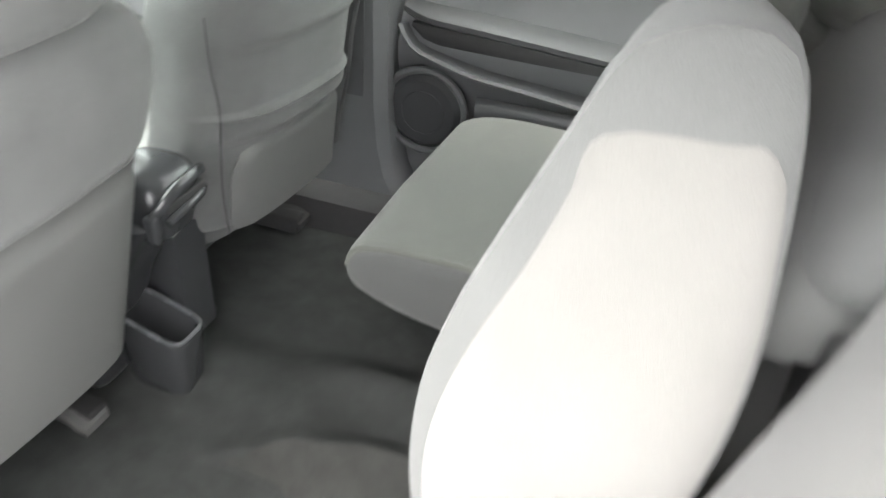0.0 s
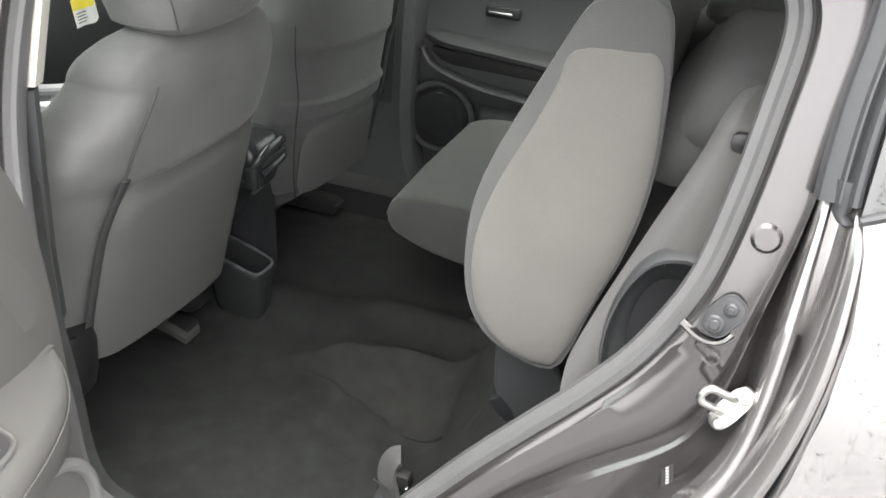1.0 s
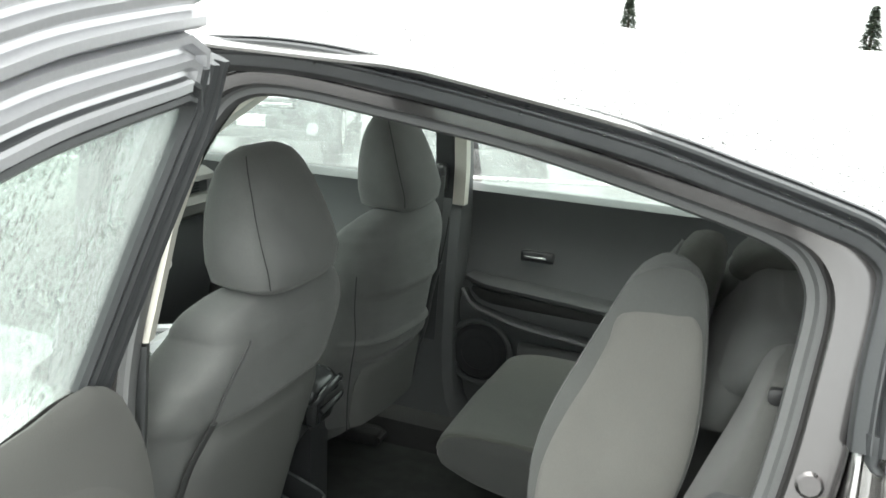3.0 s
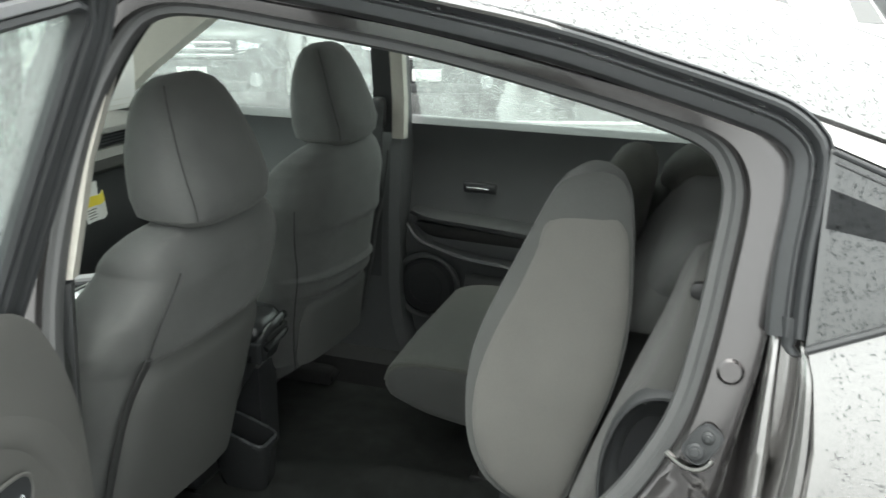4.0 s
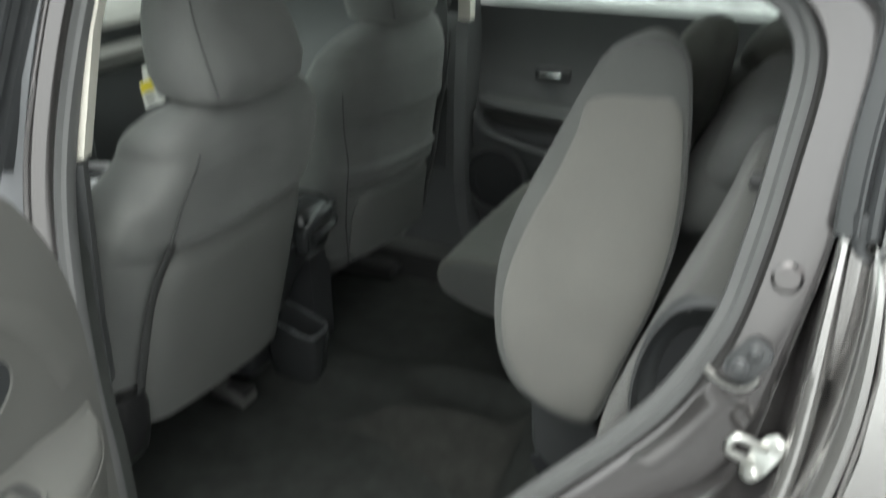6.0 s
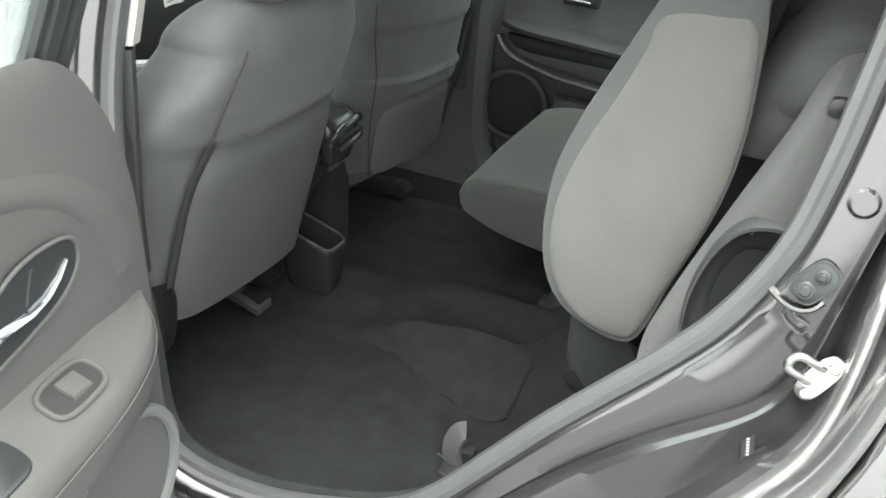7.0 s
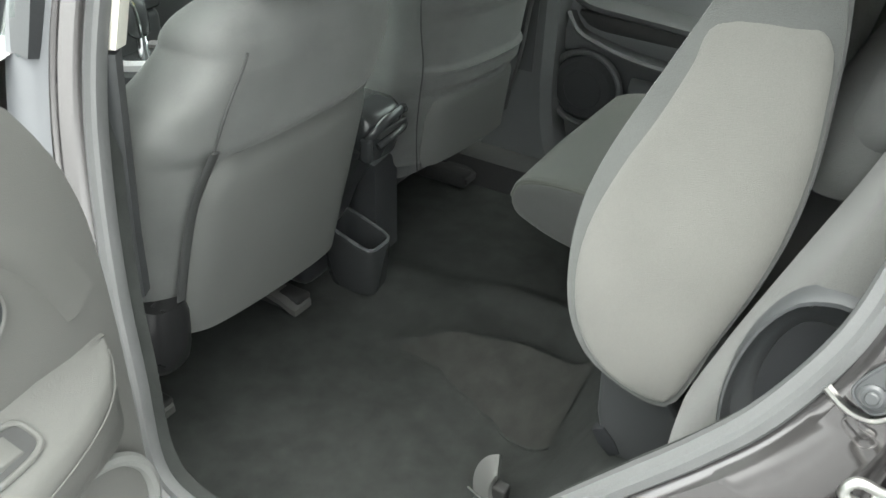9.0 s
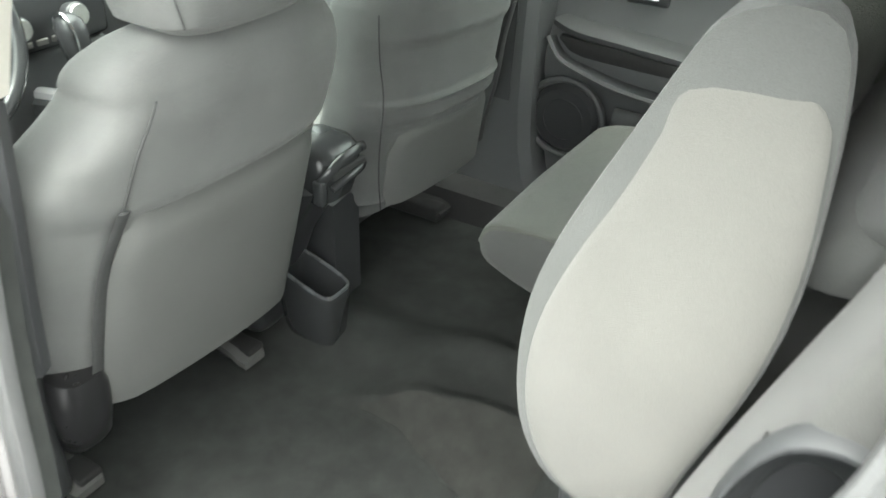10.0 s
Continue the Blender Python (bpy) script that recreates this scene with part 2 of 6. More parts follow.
def knots(pts, m):
    """m points for each stretch of a closed smooth curve through pts."""
    P = [Vector(p) for p in pts]
    k, out = len(P), []
    for i in range(k):
        p0, p1, p2, p3 = P[i - 1], P[i], P[(i + 1) % k], P[(i + 2) % k]
        for s in range(m):
            u = s / m
            out.append(0.5 * (2 * p1 + (p2 - p0) * u + (2 * p0 - 5 * p1 + 4 * p2 - p3) * u * u + (3 * p1 - p0 - 3 * p2 + p3) * u ** 3))
    return out


def sweep(path, prof, side, closed=False, caps=True):
    """prof: (a, b) pairs; a runs across the path in the plane square to side, b along side."""
    side = Vector(side).normalized()
    n, loops = len(path), []
    for i, p in enumerate(path):
        q0 = path[(i - 1) % n] if closed or i else p
        q1 = path[(i + 1) % n] if closed or i < n - 1 else p
        t = (q1 - q0).normalized()
        across = t.cross(side).normalized()
        up = across.cross(t).normalized()
        loops.append([p + across * a + up * b for a, b in prof])
    if closed:
        loops.append(loops[0])
        bm = bmesh.new()
        rows = [[bm.verts.new(p) for p in loop] for loop in loops[:-1]]
        rows.append(rows[0])
        k = len(prof)
        for a, b in zip(rows, rows[1:]):
            for i in range(k):
                bm.faces.new((a[i], a[(i + 1) % k], b[(i + 1) % k], b[i]))
        return bm
    return loft(loops, caps)


def ring(r, n=10, rb=None):
    return [(r * math.cos(2 * math.pi * i / n), (rb or r) * math.sin(2 * math.pi * i / n)) for i in range(n)]


def plate(outline, place, depth, bevel=0.004, seg=2):
    """A flat outline (u, v), set out by place(u, v, w), from w=0 (front) to w=depth, with rounded edges."""
    bm = bmesh.new()
    a = [bm.verts.new((u, v, 0)) for u, v in outline]
    b = [bm.verts.new((u, v, depth)) for u, v in outline]
    n = len(a)
    top = bm.faces.new(a)
    bm.faces.new(b[::-1])
    for i in range(n):
        bm.faces.new((a[i], b[i], b[(i + 1) % n], a[(i + 1) % n]))
    if bevel:
        bmesh.ops.bevel(bm, geom=top.edges[:], offset=bevel, segments=seg, profile=0.5, affect="EDGES")
    for v in bm.verts:
        v.co = Vector(place(*v.co))
    return bm


def pillow(outline, place, bulge, rim, nu=24, nv=36, hole=None):
    """A padded panel of the outline (u, v): it swells by bulge and rolls back by rim at its edge. hole: an outline left open."""
    vs = [v for _, v in outline]
    lo, hi = min(vs), max(vs)
    n = len(outline)

    def span(v):
        cross = []
        for i in range(n):
            (u0, v0), (u1, v1) = outline[i], outline[(i + 1) % n]
            if (v0 - v) * (v1 - v) <= 0 and v0 != v1:
                cross.append(u0 + (u1 - u0) * (v - v0) / (v1 - v0))
        return min(cross), max(cross)

    def inside(u, v):
        odd = False
        for i in range(len(hole)):
            (u0, v0), (u1, v1) = hole[i], hole[(i + 1) % len(hole)]
            if (v0 > v) != (v1 > v) and u < u0 + (u1 - u0) * (v - v0) / (v1 - v0):
                odd = not odd
        return odd

    bm, rows, flat = bmesh.new(), [], {}
    for j in range(nv + 1):
        t = -math.cos(math.pi * j / nv)
        v = (lo + hi) / 2 + (hi - lo) / 2 * t * 0.9995
        a, b = span(v)
        row = []
        for i in range(nu + 1):
            s = -math.cos(math.pi * i / nu)
            u = (a + b) / 2 + (b - a) / 2 * s
            w = bulge * (1 - abs(s) ** 4) * (1 - abs(t) ** 6) - rim * max(abs(s) ** 14, abs(t) ** 24)
            vert = bm.verts.new(place(u, v, w))
            flat[vert] = (u, v)
            row.append(vert)
        rows.append(row)
    for a, b in zip(rows, rows[1:]):
        for i in range(nu):
            quad = (a[i], a[i + 1], b[i + 1], b[i])
            if hole and inside(sum(flat[q][0] for q in quad) / 4, sum(flat[q][1] for q in quad) / 4):
                continue
            bm.faces.new(quad)
    return bm


def beads(spots, rmin, rmax):
    """Rain beads as low domes: spots gives (place, normal)."""
    verts, faces = [], []
    for p, nrm in spots:
        r = rmin + (rmax - rmin) * random.random() ** 2.2
        q = Vector(nrm).normalized().to_track_quat("Z", "Y").to_matrix()
        base = len(verts)
        el, ph = 1 + 0.35 * random.random(), random.random() * 6.28
        for k, h in ((1.0, -0.05), (0.80, 0.22)):
            for i in range(7):
                a = ph + 2 * math.pi * i / 7
                verts.append(p + q @ Vector((r * k * math.cos(a) * el, r * k * math.sin(a), r * h)))
        verts.append(p + q @ Vector((0, 0, r * 0.36)))
        for i in range(7):
            j = (i + 1) % 7
            faces.append((base + i, base + j, base + 7 + j, base + 7 + i))
            faces.append((base + 7 + i, base + 7 + j, base + 14))
    me = bpy.data.meshes.new("rain_beads")
    me.from_pydata(verts, [], faces)
    for pgn in me.polygons:
        pgn.use_smooth = True
    return me


def grid(f, nu, nv):
    bm = bmesh.new()
    v = [[bm.verts.new(f(i / nu, j / nv)) for j in range(nv + 1)] for i in range(nu + 1)]
    for i in range(nu):
        for j in range(nv):
            bm.faces.new((v[i][j], v[i + 1][j], v[i + 1][j + 1], v[i][j + 1]))
    return bm


def thick(bm, d):
    """Gives an open sheet a thickness."""
    bmesh.ops.recalc_face_normals(bm, faces=bm.faces)
    bmesh.ops.solidify(bm, geom=bm.faces[:], thickness=d)
    return bm


def backed(bm, d):
    """A pressed sheet with a second skin d behind it."""
    bmesh.ops.recalc_face_normals(bm, faces=bm.faces)
    copy = bmesh.ops.duplicate(bm, geom=bm.verts[:] + bm.edges[:] + bm.faces[:])
    bmesh.ops.translate(bm, verts=[g for g in copy["geom"] if isinstance(g, bmesh.types.BMVert)], vec=(0, d, 0))
    return bm


def sloop(cx, cy, z, rx, ry, e=3.0, n=28, tilt=0.0):
    """A rounded rectangle (superellipse) about (cx, cy) at height z; x leans by tilt."""
    out = []
    for i in range(n):
        a = 2 * math.pi * i / n
        c, s = math.cos(a), math.sin(a)
        out.append(Vector((cx + rx * math.copysign(abs(c) ** (2 / e), c), cy + ry * math.copysign(abs(s) ** (2 / e), s), z + tilt * c)))
    return out


def disc(center, axis, r, depth, n=24, bevel=0.002):
    """A round button: center of its front face, axis pointing out of it."""
    q = Vector(axis).to_track_quat("Z", "Y").to_matrix().to_4x4()
    loops = [(r * 0.97, -depth), (r, -depth), (r, -bevel), (r - bevel, 0.0), (0.3 * r, 0.0)]
    bm = loft([[Vector((a * math.cos(2 * math.pi * i / n), a * math.sin(2 * math.pi * i / n), h)) for i in range(n)] for a, h in loops])
    bmesh.ops.transform(bm, matrix=Matrix.Translation(center) @ q, verts=bm.verts)
    return bm


def mount(center, out, up=(0, 0, 1), turn=0.0):
    """A pose whose z points out of a surface and whose y points up it, turned about z by degrees."""
    z = Vector(out).normalized()
    x = Vector(up).cross(z).normalized()
    y = z.cross(x)
    m = Matrix((x, y, z)).transposed().to_4x4()
    return Matrix.Translation(center) @ m @ Matrix.Rotation(radians(turn), 4, "Z")


def lerp_table(table, z):
    if z <= table[0][0]:
        return table[0][1]
    for (z0, v0), (z1, v1) in zip(table, table[1:]):
        if z <= z1:
            u = (z - z0) / (z1 - z0)
            u = u * u * (3 - 2 * u)
            return v0 + (v1 - v0) * u
    return table[-1][1]


def straight_table(table, z):
    """As lerp_table, in straight lines."""
    for (z0, v0), (z1, v1) in zip(table, table[1:]):
        if z <= z1:
            return v0 + (v1 - v0) * max(0.0, z - z0) / (z1 - z0)
    return table[-1][1]


def smooth(a, b, x):
    u = min(1, max(0, (x - a) / (b - a)))
    return u * u * (3 - 2 * u)


# ---- the place: the car points to -x, its open side faces -y; ground at GROUND ----
GROUND, MID = -0.12, 0.86


def body_y(z):
    """How far out the side of the body stands at a height: it leans in towards the roof."""
    return 0.175 + 0.27 * (max(z, 0.5) - 0.78)


def lerp(a, b, k):
    return a + (b - a) * k


# ground
g = bmesh.new()
bmesh.ops.create_grid(g, x_segments=40, y_segments=40, size=600)
for v in g.verts:
    v.co.z = GROUND
tagged(part("ground", g, ASPHALT), "wet dark asphalt of a car park", "ground", kind="structure")

# ---- car body ----
car = thing("car_body", "grey metallic hatchback body, wet with rain, rear door open", "car")

# the rear door opening: x, z of the rubber seal, then how far out lie the jamb's fold, its gutter and the outer skin
OPENING = [
    (-0.510, 0.66, 0.03, 0.06, 0.09), (-0.470, 0.555, 0.03, 0.06, 0.09), (-0.41, 0.522, 0.035, 0.07, 0.11), (-0.30, 0.522, 0.035, 0.07, 0.11),
    (-0.20, 0.545, 0.035, 0.07, 0.12), (-0.12, 0.575, 0.032, 0.09, 0.15), (-0.06, 0.62, 0.032, 0.12, 0.19), (0.0, 0.69, 0.033, 0.15, 0.23),
    (0.05, 0.750, 0.038, 0.16, 0.24), (0.103, 0.808, 0.046, 0.155, 0.21), (0.155, 0.864, 0.060, 0.14, 0.18), (0.20, 0.922, 0.080, 0.125, 0.155), (0.238, 1.0, 0.05, 0.083, 0.128), (0.254, 1.08, 0.053, 0.067, 0.106),
    (0.263, 1.16, 0.052, 0.060, 0.085), (0.268, 1.23, 0.058, 0.066, 0.08), (0.258, 1.265, 0.062, 0.070, 0.08), (0.236, 1.288, 0.048, 0.056, 0.068), (0.19, 1.305, 0.026, 0.042, 0.056),
    (0.09, 1.330, 0.022, 0.036, 0.052), (-0.08, 1.365, 0.022, 0.036, 0.05), (-0.25, 1.388, 0.022, 0.036, 0.05), (-0.39, 1.404, 0.022, 0.036, 0.05),
    (-0.47, 1.397, 0.024, 0.04, 0.055), (-0.515, 1.355, 0.03, 0.05, 0.075), (-0.560, 1.26, 0.03, 0.06, 0.09), (-0.590, 1.12, 0.03, 0.06, 0.09),
    (-0.597, 1.0, 0.03, 0.06, 0.09), (-0.580, 0.88, 0.03, 0.06, 0.09), (-0.548, 0.76, 0.03, 0.06, 0.09),
]
NS = 6 * len(OPENING)
ctr = knots([(x, 0, z) for x, z, *_ in OPENING], 6)
wid = knots([(a, b, c) for _, _, a, b, c in OPENING], 6)
for _ in range(6):
    wid = [(wid[i - 1] + wid[i] * 2 + wid[(i + 1) % NS]) / 4 for i in range(NS)]


def offset_loop(which, dy):
    out = []
    for i, p in enumerate(ctr):
        t = (ctr[(i + 5) % NS] - ctr[(i - 5) % NS]).normalized()
        q = p + Vector((t.z, 0, -t.x)) * (0.0 if which < 0 else wid[i][which])
        out.append(Vector((q.x, body_y(q.z) + dy, q.z)))
    return out


def proud(q, dy):
    """Folds flatten under the weatherstrip."""
    k = 1 - 0.85 * smooth(1.10, 1.15, q.z) if dy < 0 else 1.0
    return Vector((q.x, body_y(q.z) + dy * k, q.z))


def between(f, dy):
    """A loop part of the way (f) from the jamb's fold to the outer skin."""
    out = []
    for i, p in enumerate(ctr):
        t = (ctr[(i + 5) % NS] - ctr[(i - 5) % NS]).normalized()
        q = p + Vector((t.z, 0, -t.x)) * (wid[i][0] + (wid[i][2] - wid[i][0]) * f)
        out.append(proud(q, dy))
    return out


def along(g, dy):
    """A loop part of the way (g) from the seal to the jamb's fold."""
    out = []
    for i, p in enumerate(ctr):
        t = (ctr[(i + 5) % NS] - ctr[(i - 5) % NS]).normalized()
        q = p + Vector((t.z, 0, -t.x)) * wid[i][0] * g
        upright = 0.30 * max(0.0, p.z - q.z) * (1 - smooth(0.90, 1.02, q.z))
        out.append(proud(q, dy) + Vector((0, upright, 0)))
    return out


def flange(o, dy):
    """A loop about the raised flange's middle, o of its half width away."""
    out = []
    for i, p in enumerate(ctr):
        t = (ctr[(i + 5) % NS] - ctr[(i - 5) % NS]).normalized()
        q = p + Vector((t.z, 0, -t.x)) * (wid[i][1] + o * 0.13 * (wid[i][2] - wid[i][0]))
        out.append(proud(q, dy))
    return out


L = [offset_loop(-1, 0.085), offset_loop(-1, 0.04), along(0.16, 0.012), along(0.26, 0.005), along(0.6, 0.002), along(0.9, 0.0), along(1.0, 0.002), between(0.02, -0.004), between(0.06, -0.007), flange(-1.8, 0.014), flange(-1.1, 0.002), flange(-0.9, -0.016), flange(-0.4, -0.021), flange(0.3, -0.022), flange(0.8, -0.018), flange(1.1, -0.004), flange(1.5, 0.004), between(0.60, 0.002), between(0.64, -0.014), between(0.68, -0.032), between(0.75, -0.043), between(0.86, -0.047), between(0.96, -0.044), between(1.0, -0.03)]


def ease(loop, k=3):
    for _ in range(k):
        loop = [(loop[i - 1] + loop[i] * 2 + loop[(i + 1) % NS]) / 4 for i in range(NS)]
    return loop


L = [L[0], L[1]] + [ease(l) for l in L[2:]]
FRONT = [ctr[i].x < -0.50 or (ctr[i].z > 1.3 and ctr[i].x < -0.40) for i in range(NS)]
# JAMB is the flanges' PAINT with shade put into the colour
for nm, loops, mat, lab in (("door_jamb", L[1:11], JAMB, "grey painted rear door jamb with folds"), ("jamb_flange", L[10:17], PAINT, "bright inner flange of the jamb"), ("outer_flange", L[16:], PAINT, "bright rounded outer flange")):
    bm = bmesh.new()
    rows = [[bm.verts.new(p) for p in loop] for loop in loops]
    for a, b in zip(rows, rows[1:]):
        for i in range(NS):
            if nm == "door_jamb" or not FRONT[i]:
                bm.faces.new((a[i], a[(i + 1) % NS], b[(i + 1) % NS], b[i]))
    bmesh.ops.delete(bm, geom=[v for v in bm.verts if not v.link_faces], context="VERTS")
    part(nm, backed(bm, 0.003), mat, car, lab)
# the front leg: a plain grey pillar face with one soft step
bm = bmesh.new()
rows = [[bm.verts.new(p) for p in loop] for loop in (L[10], between(0.25, 0.004), between(0.45, -0.004), between(0.55, -0.012), between(1.05, -0.02))]
for a, b in zip(rows, rows[1:]):
    for i in range(NS):
        if FRONT[i]:
            bm.faces.new((a[i], a[(i + 1) % NS], b[(i + 1) % NS], b[i]))
bmesh.ops.delete(bm, geom=[v for v in bm.verts if not v.link_faces], context="VERTS")
part("pillar_face", backed(bm, 0.003), PILLAR, car, "grey pillar face behind the open door")

bm = bmesh.new()
inner = [offset_loop(-1, 0.039), offset_loop(-1, 0.05), [p + Vector((0, 0.012, 0)) for p in offset_loop(-1, 0.05)]]
rows = [[bm.verts.new(p) for p in loop] for loop in inner]
for a, b in zip(rows, rows[1:]):
    for i in range(NS):
        bm.faces.new((a[i], a[(i + 1) % NS], b[(i + 1) % NS], b[i]))
part("opening_trim", thick(bm, 0.003), CARPET, car, "dark plastic edge inside the seal")

# rubber seal round the opening, and the outer weatherstrip along roof and quarter window
seal_path = [Vector((p.x, body_y(p.z) + 0.034, p.z)) for p in ctr]
part("door_seal", sweep(seal_path, [(-0.012, 0.0), (-0.013, -0.010), (-0.008, -0.017), (0.0, -0.019), (0.004, -0.013), (0.012, -0.012), (0.014, -0.004), (0.012, 0.004)], (0, 1, -0.27), closed=True), SEAL, car, "grey rubber door seal")
strip = [p for p in spline([(-0.62, 0, 1.44), (-0.39, 0, 1.449), (-0.2, 0, 1.430), (0.05, 0, 1.388), (0.183, 0, 1.355), (0.263, 0, 1.333), (0.305, 0, 1.318), (0.331, 0, 1.293), (0.334, 0, 1.256), (0.330, 0, 1.2), (0.329, 0, 1.15), (0.330, 0, 1.118)], 90)]
strip = [Vector((p.x, body_y(p.z) - 0.026, p.z)) for p in strip]
STRIP = [(-0.0195, 0.03), (-0.0195, -0.002), (-0.018, -0.006), (-0.014, -0.008), (-0.006, -0.010), (-0.0035, -0.014), (-0.0015, -0.0145), (0.0005, -0.010), (0.002, -0.009), (0.004, -0.015), (0.0065, -0.019), (0.010, -0.020), (0.013, -0.017), (0.0145, -0.011), (0.0155, -0.010), (0.017, -0.013), (0.019, -0.011), (0.020, -0.004), (0.020, 0.03)]
part("weatherstrip", sweep(strip, STRIP, (0, 1, -0.27)), RUBBER, car, "black rubber weatherstrip, beaded with rain")
# its torn lower end
part("strip_end", loft([[Vector((0.330 + dx + 0.011 * k * math.cos(a), body_y(z) - 0.032 + 0.010 * k * math.sin(a), z)) for a in [2 * math.pi * i / 12 for i in range(12)]] for z, dx, k in ((1.140, 0.0, 0.9), (1.122, 0.002, 0.85), (1.112, 0.000, 0.55), (1.105, 0.006, 0.6), (1.102, 0.008, 0.25))]), RUBBER, car, "torn rubber end of the weatherstrip")

# roof skin
RAIL = [(-1.0, 1.425), (-0.6, 1.462), (-0.2, 1.447), (0.05, 1.405), (0.2, 1.366), (0.34, 1.325), (0.5, 1.275), (0.9, 1.13), (1.35, 0.95)]


def rail_z(x):
    for (x0, z0), (x1, z1) in zip(RAIL, RAIL[1:]):
        if x <= x1:
            return z0 + (z1 - z0) * (x - x0) / (x1 - x0)
    return RAIL[-1][1]


def roof_at(u, v, lift=0.0):
    x = -1.0 + 2.3 * u
    half = 0.565 - 0.05 * smooth(0.3, 1.3, x)
    s = 2 * v - 1
    crown = 0.085 * (1 - abs(s) ** 2.4)
    return Vector((x, MID + half * s, rail_z(x) + crown + lift))


ROOF_END = 0.755
part("roof", thick(grid(lambda u, v: roof_at(ROOF_END * u, v), 36, 24), 0.004), PAINT, car, "grey metallic roof covered in rain beads")
for v0, v1 in ((0.0, 0.10), (0.90, 1.0)):
    part("tail_frame", thick(grid(lambda u, v: roof_at(lerp(ROOF_END, 1.0, u), lerp(v0, v1, v)), 12, 4), 0.004), PAINT, car, "painted frame beside the tail glass")
part("tail_glass", thick(grid(lambda u, v: roof_at(lerp(ROOF_END, 1.0, u), lerp(0.10, 0.90, v)), 8, 12), 0.004), GLASS, car, "tailgate glass").visible_shadow = False
part("headliner", thick(grid(lambda u, v: roof_at(0.02 + 0.72 * u, 0.05 + 0.9 * v, -0.035), 20, 14), 0.006), LINER, car, "pale fabric headliner")


# rear quarter panel: its upper edge climbs behind the little side window
WING_EDGE = [(0.12, -0.05), (0.45, 0.10), (0.58, 0.215), (0.66, 0.25), (0.74, 0.292), (0.82, 0.328), (0.90, 0.350), (0.96, 0.361), (1.03, 0.364), (1.08, 0.359), (1.13, 0.347)]


def wing_top(x):
    return min(1.116 + 0.44 * max(0.0, x - 0.349), rail_z(x) - 0.012) if x > 0.349 else 1.116


def quarter(u, v):
    e = lerp_table(WING_EDGE, 0.12 + 1.01 * v)
    x = e + (1.45 - e) * u
    z = 0.12 + (wing_top(x) - 0.12) * v
    y = body_y(z) - 0.055 - 0.03 * smooth(0, 0.3, u) * (1 - v ** 3) + 0.014 * v ** 6 + 0.22 * max(0, u - 0.45) ** 2 * 2
    return Vector((x, y, z))


part("quarter_panel", thick(grid(quarter, 60, 30), 0.004), PAINT, car, "grey metallic rear wing beaded with rain")
# the wing's folded front edge
edge = [quarter(0, i / 20) for i in range(21)]
part("wing_edge", loft([[p + Vector(o) for p in edge] for o in ((0, 0, 0), (-0.003, 0.004, 0), (-0.004, 0.012, 0), (0.0, 0.03, 0))], closed=False), PAINT, car)

def on_wing(x, z, lift=0.0):
    """The wing's skin at x, z."""
    v = (z - 0.12) / (wing_top(x) - 0.12)
    e = lerp_table(WING_EDGE, 0.12 + 1.01 * v)
    p = quarter((x - e) / (1.45 - e), v)
    return Vector((p.x, p.y - lift, p.z))


flap = [on_wing(0.585 + 0.085 * math.copysign(abs(math.cos(a)) ** 0.8, math.cos(a)), 0.99 + 0.085 * math.copysign(abs(math.sin(a)) ** 0.8, math.sin(a)), 0.001) for a in [2 * math.pi * i / 48 for i in range(48)]]
part("fuel_flap_gap", sweep(flap, ring(0.0022, 6), (0, 1, 0), closed=True), INK, car, "dark gap round the fuel flap")

# quarter window: a dark triangle of glass in a thin moulding
def qplace(u, v, w):
    return (u, body_y(v) - 0.046 + w, v)


QGLASS = material("dark_privacy_glass", (0.050, 0.052, 0.053), 0.05, vary=0.05, spec=1.0, coat=1.0)
quarter_window = part("quarter_window", plate([(0.345, 1.300), (0.60, 1.206), (0.60, 1.225), (0.345, 1.114)], qplace, 0.006, 0.001), QGLASS, car, "dark privacy quarter glass beaded with rain")
for nm, a, b, r, off in (("window_trim", (0.347, 1.2985), (0.57, 1.216), 0.003, -0.002), ("glass_line", (0.350, 1.288), (0.56, 1.2105), 0.0012, -0.0005), ("window_trim", (0.345, 1.1145), (0.57, 1.2135), 0.0045, -0.003)):
    pth = [Vector(qplace(a[0] + (b[0] - a[0]) * i / 12, a[1] + (b[1] - a[1]) * i / 12, off)) for i in range(13)]
    part(nm, sweep(pth, ring(r, 8), (0, 1, -0.27)), RUBBER, quarter_window)
# a dull black band paints the dark reflection in the upper glass
part("dark_reflection", plate([(0.349, 1.264), (0.560, 1.199), (0.560, 1.1975), (0.349, 1.228)], lambda u, v, w: (u, body_y(v) - 0.0468 + w, v), 0.0008, 0.0), CUPDARK, quarter_window, "dark reflection painted as a band on the quarter glass")
# painted frame over it, up to the roof, with a dark joint
part("upper_quarter", thick(grid(lambda u, v: Vector((0.335 + 1.0 * u, lerp(body_y(1.3) - 0.030, 0.302, v), lerp(max(1.302 - 0.37 * (0.335 + u - 0.345), wing_top(0.335 + u) - 0.004), rail_z(0.335 + u) + 0.001, v))), 40, 4), 0.003), PAINT, car, "painted frame over the quarter glass")
part("roof_joint", sweep([Vector((x, 0.2985, rail_z(x) - 0.0015)) for x in [0.34 + 0.05 * i for i in range(16)]], ring(0.0016, 6), (0, 1, 0)), INK, car, "dark joint below the roof skin")

# jamb fittings
part("body_plug", disc((0.283, body_y(1.066) - 0.0035, 1.066), (0, -0.965, 0.26), 0.0140, 0.008, bevel=0.0035), JAMB, car, "round painted plug")
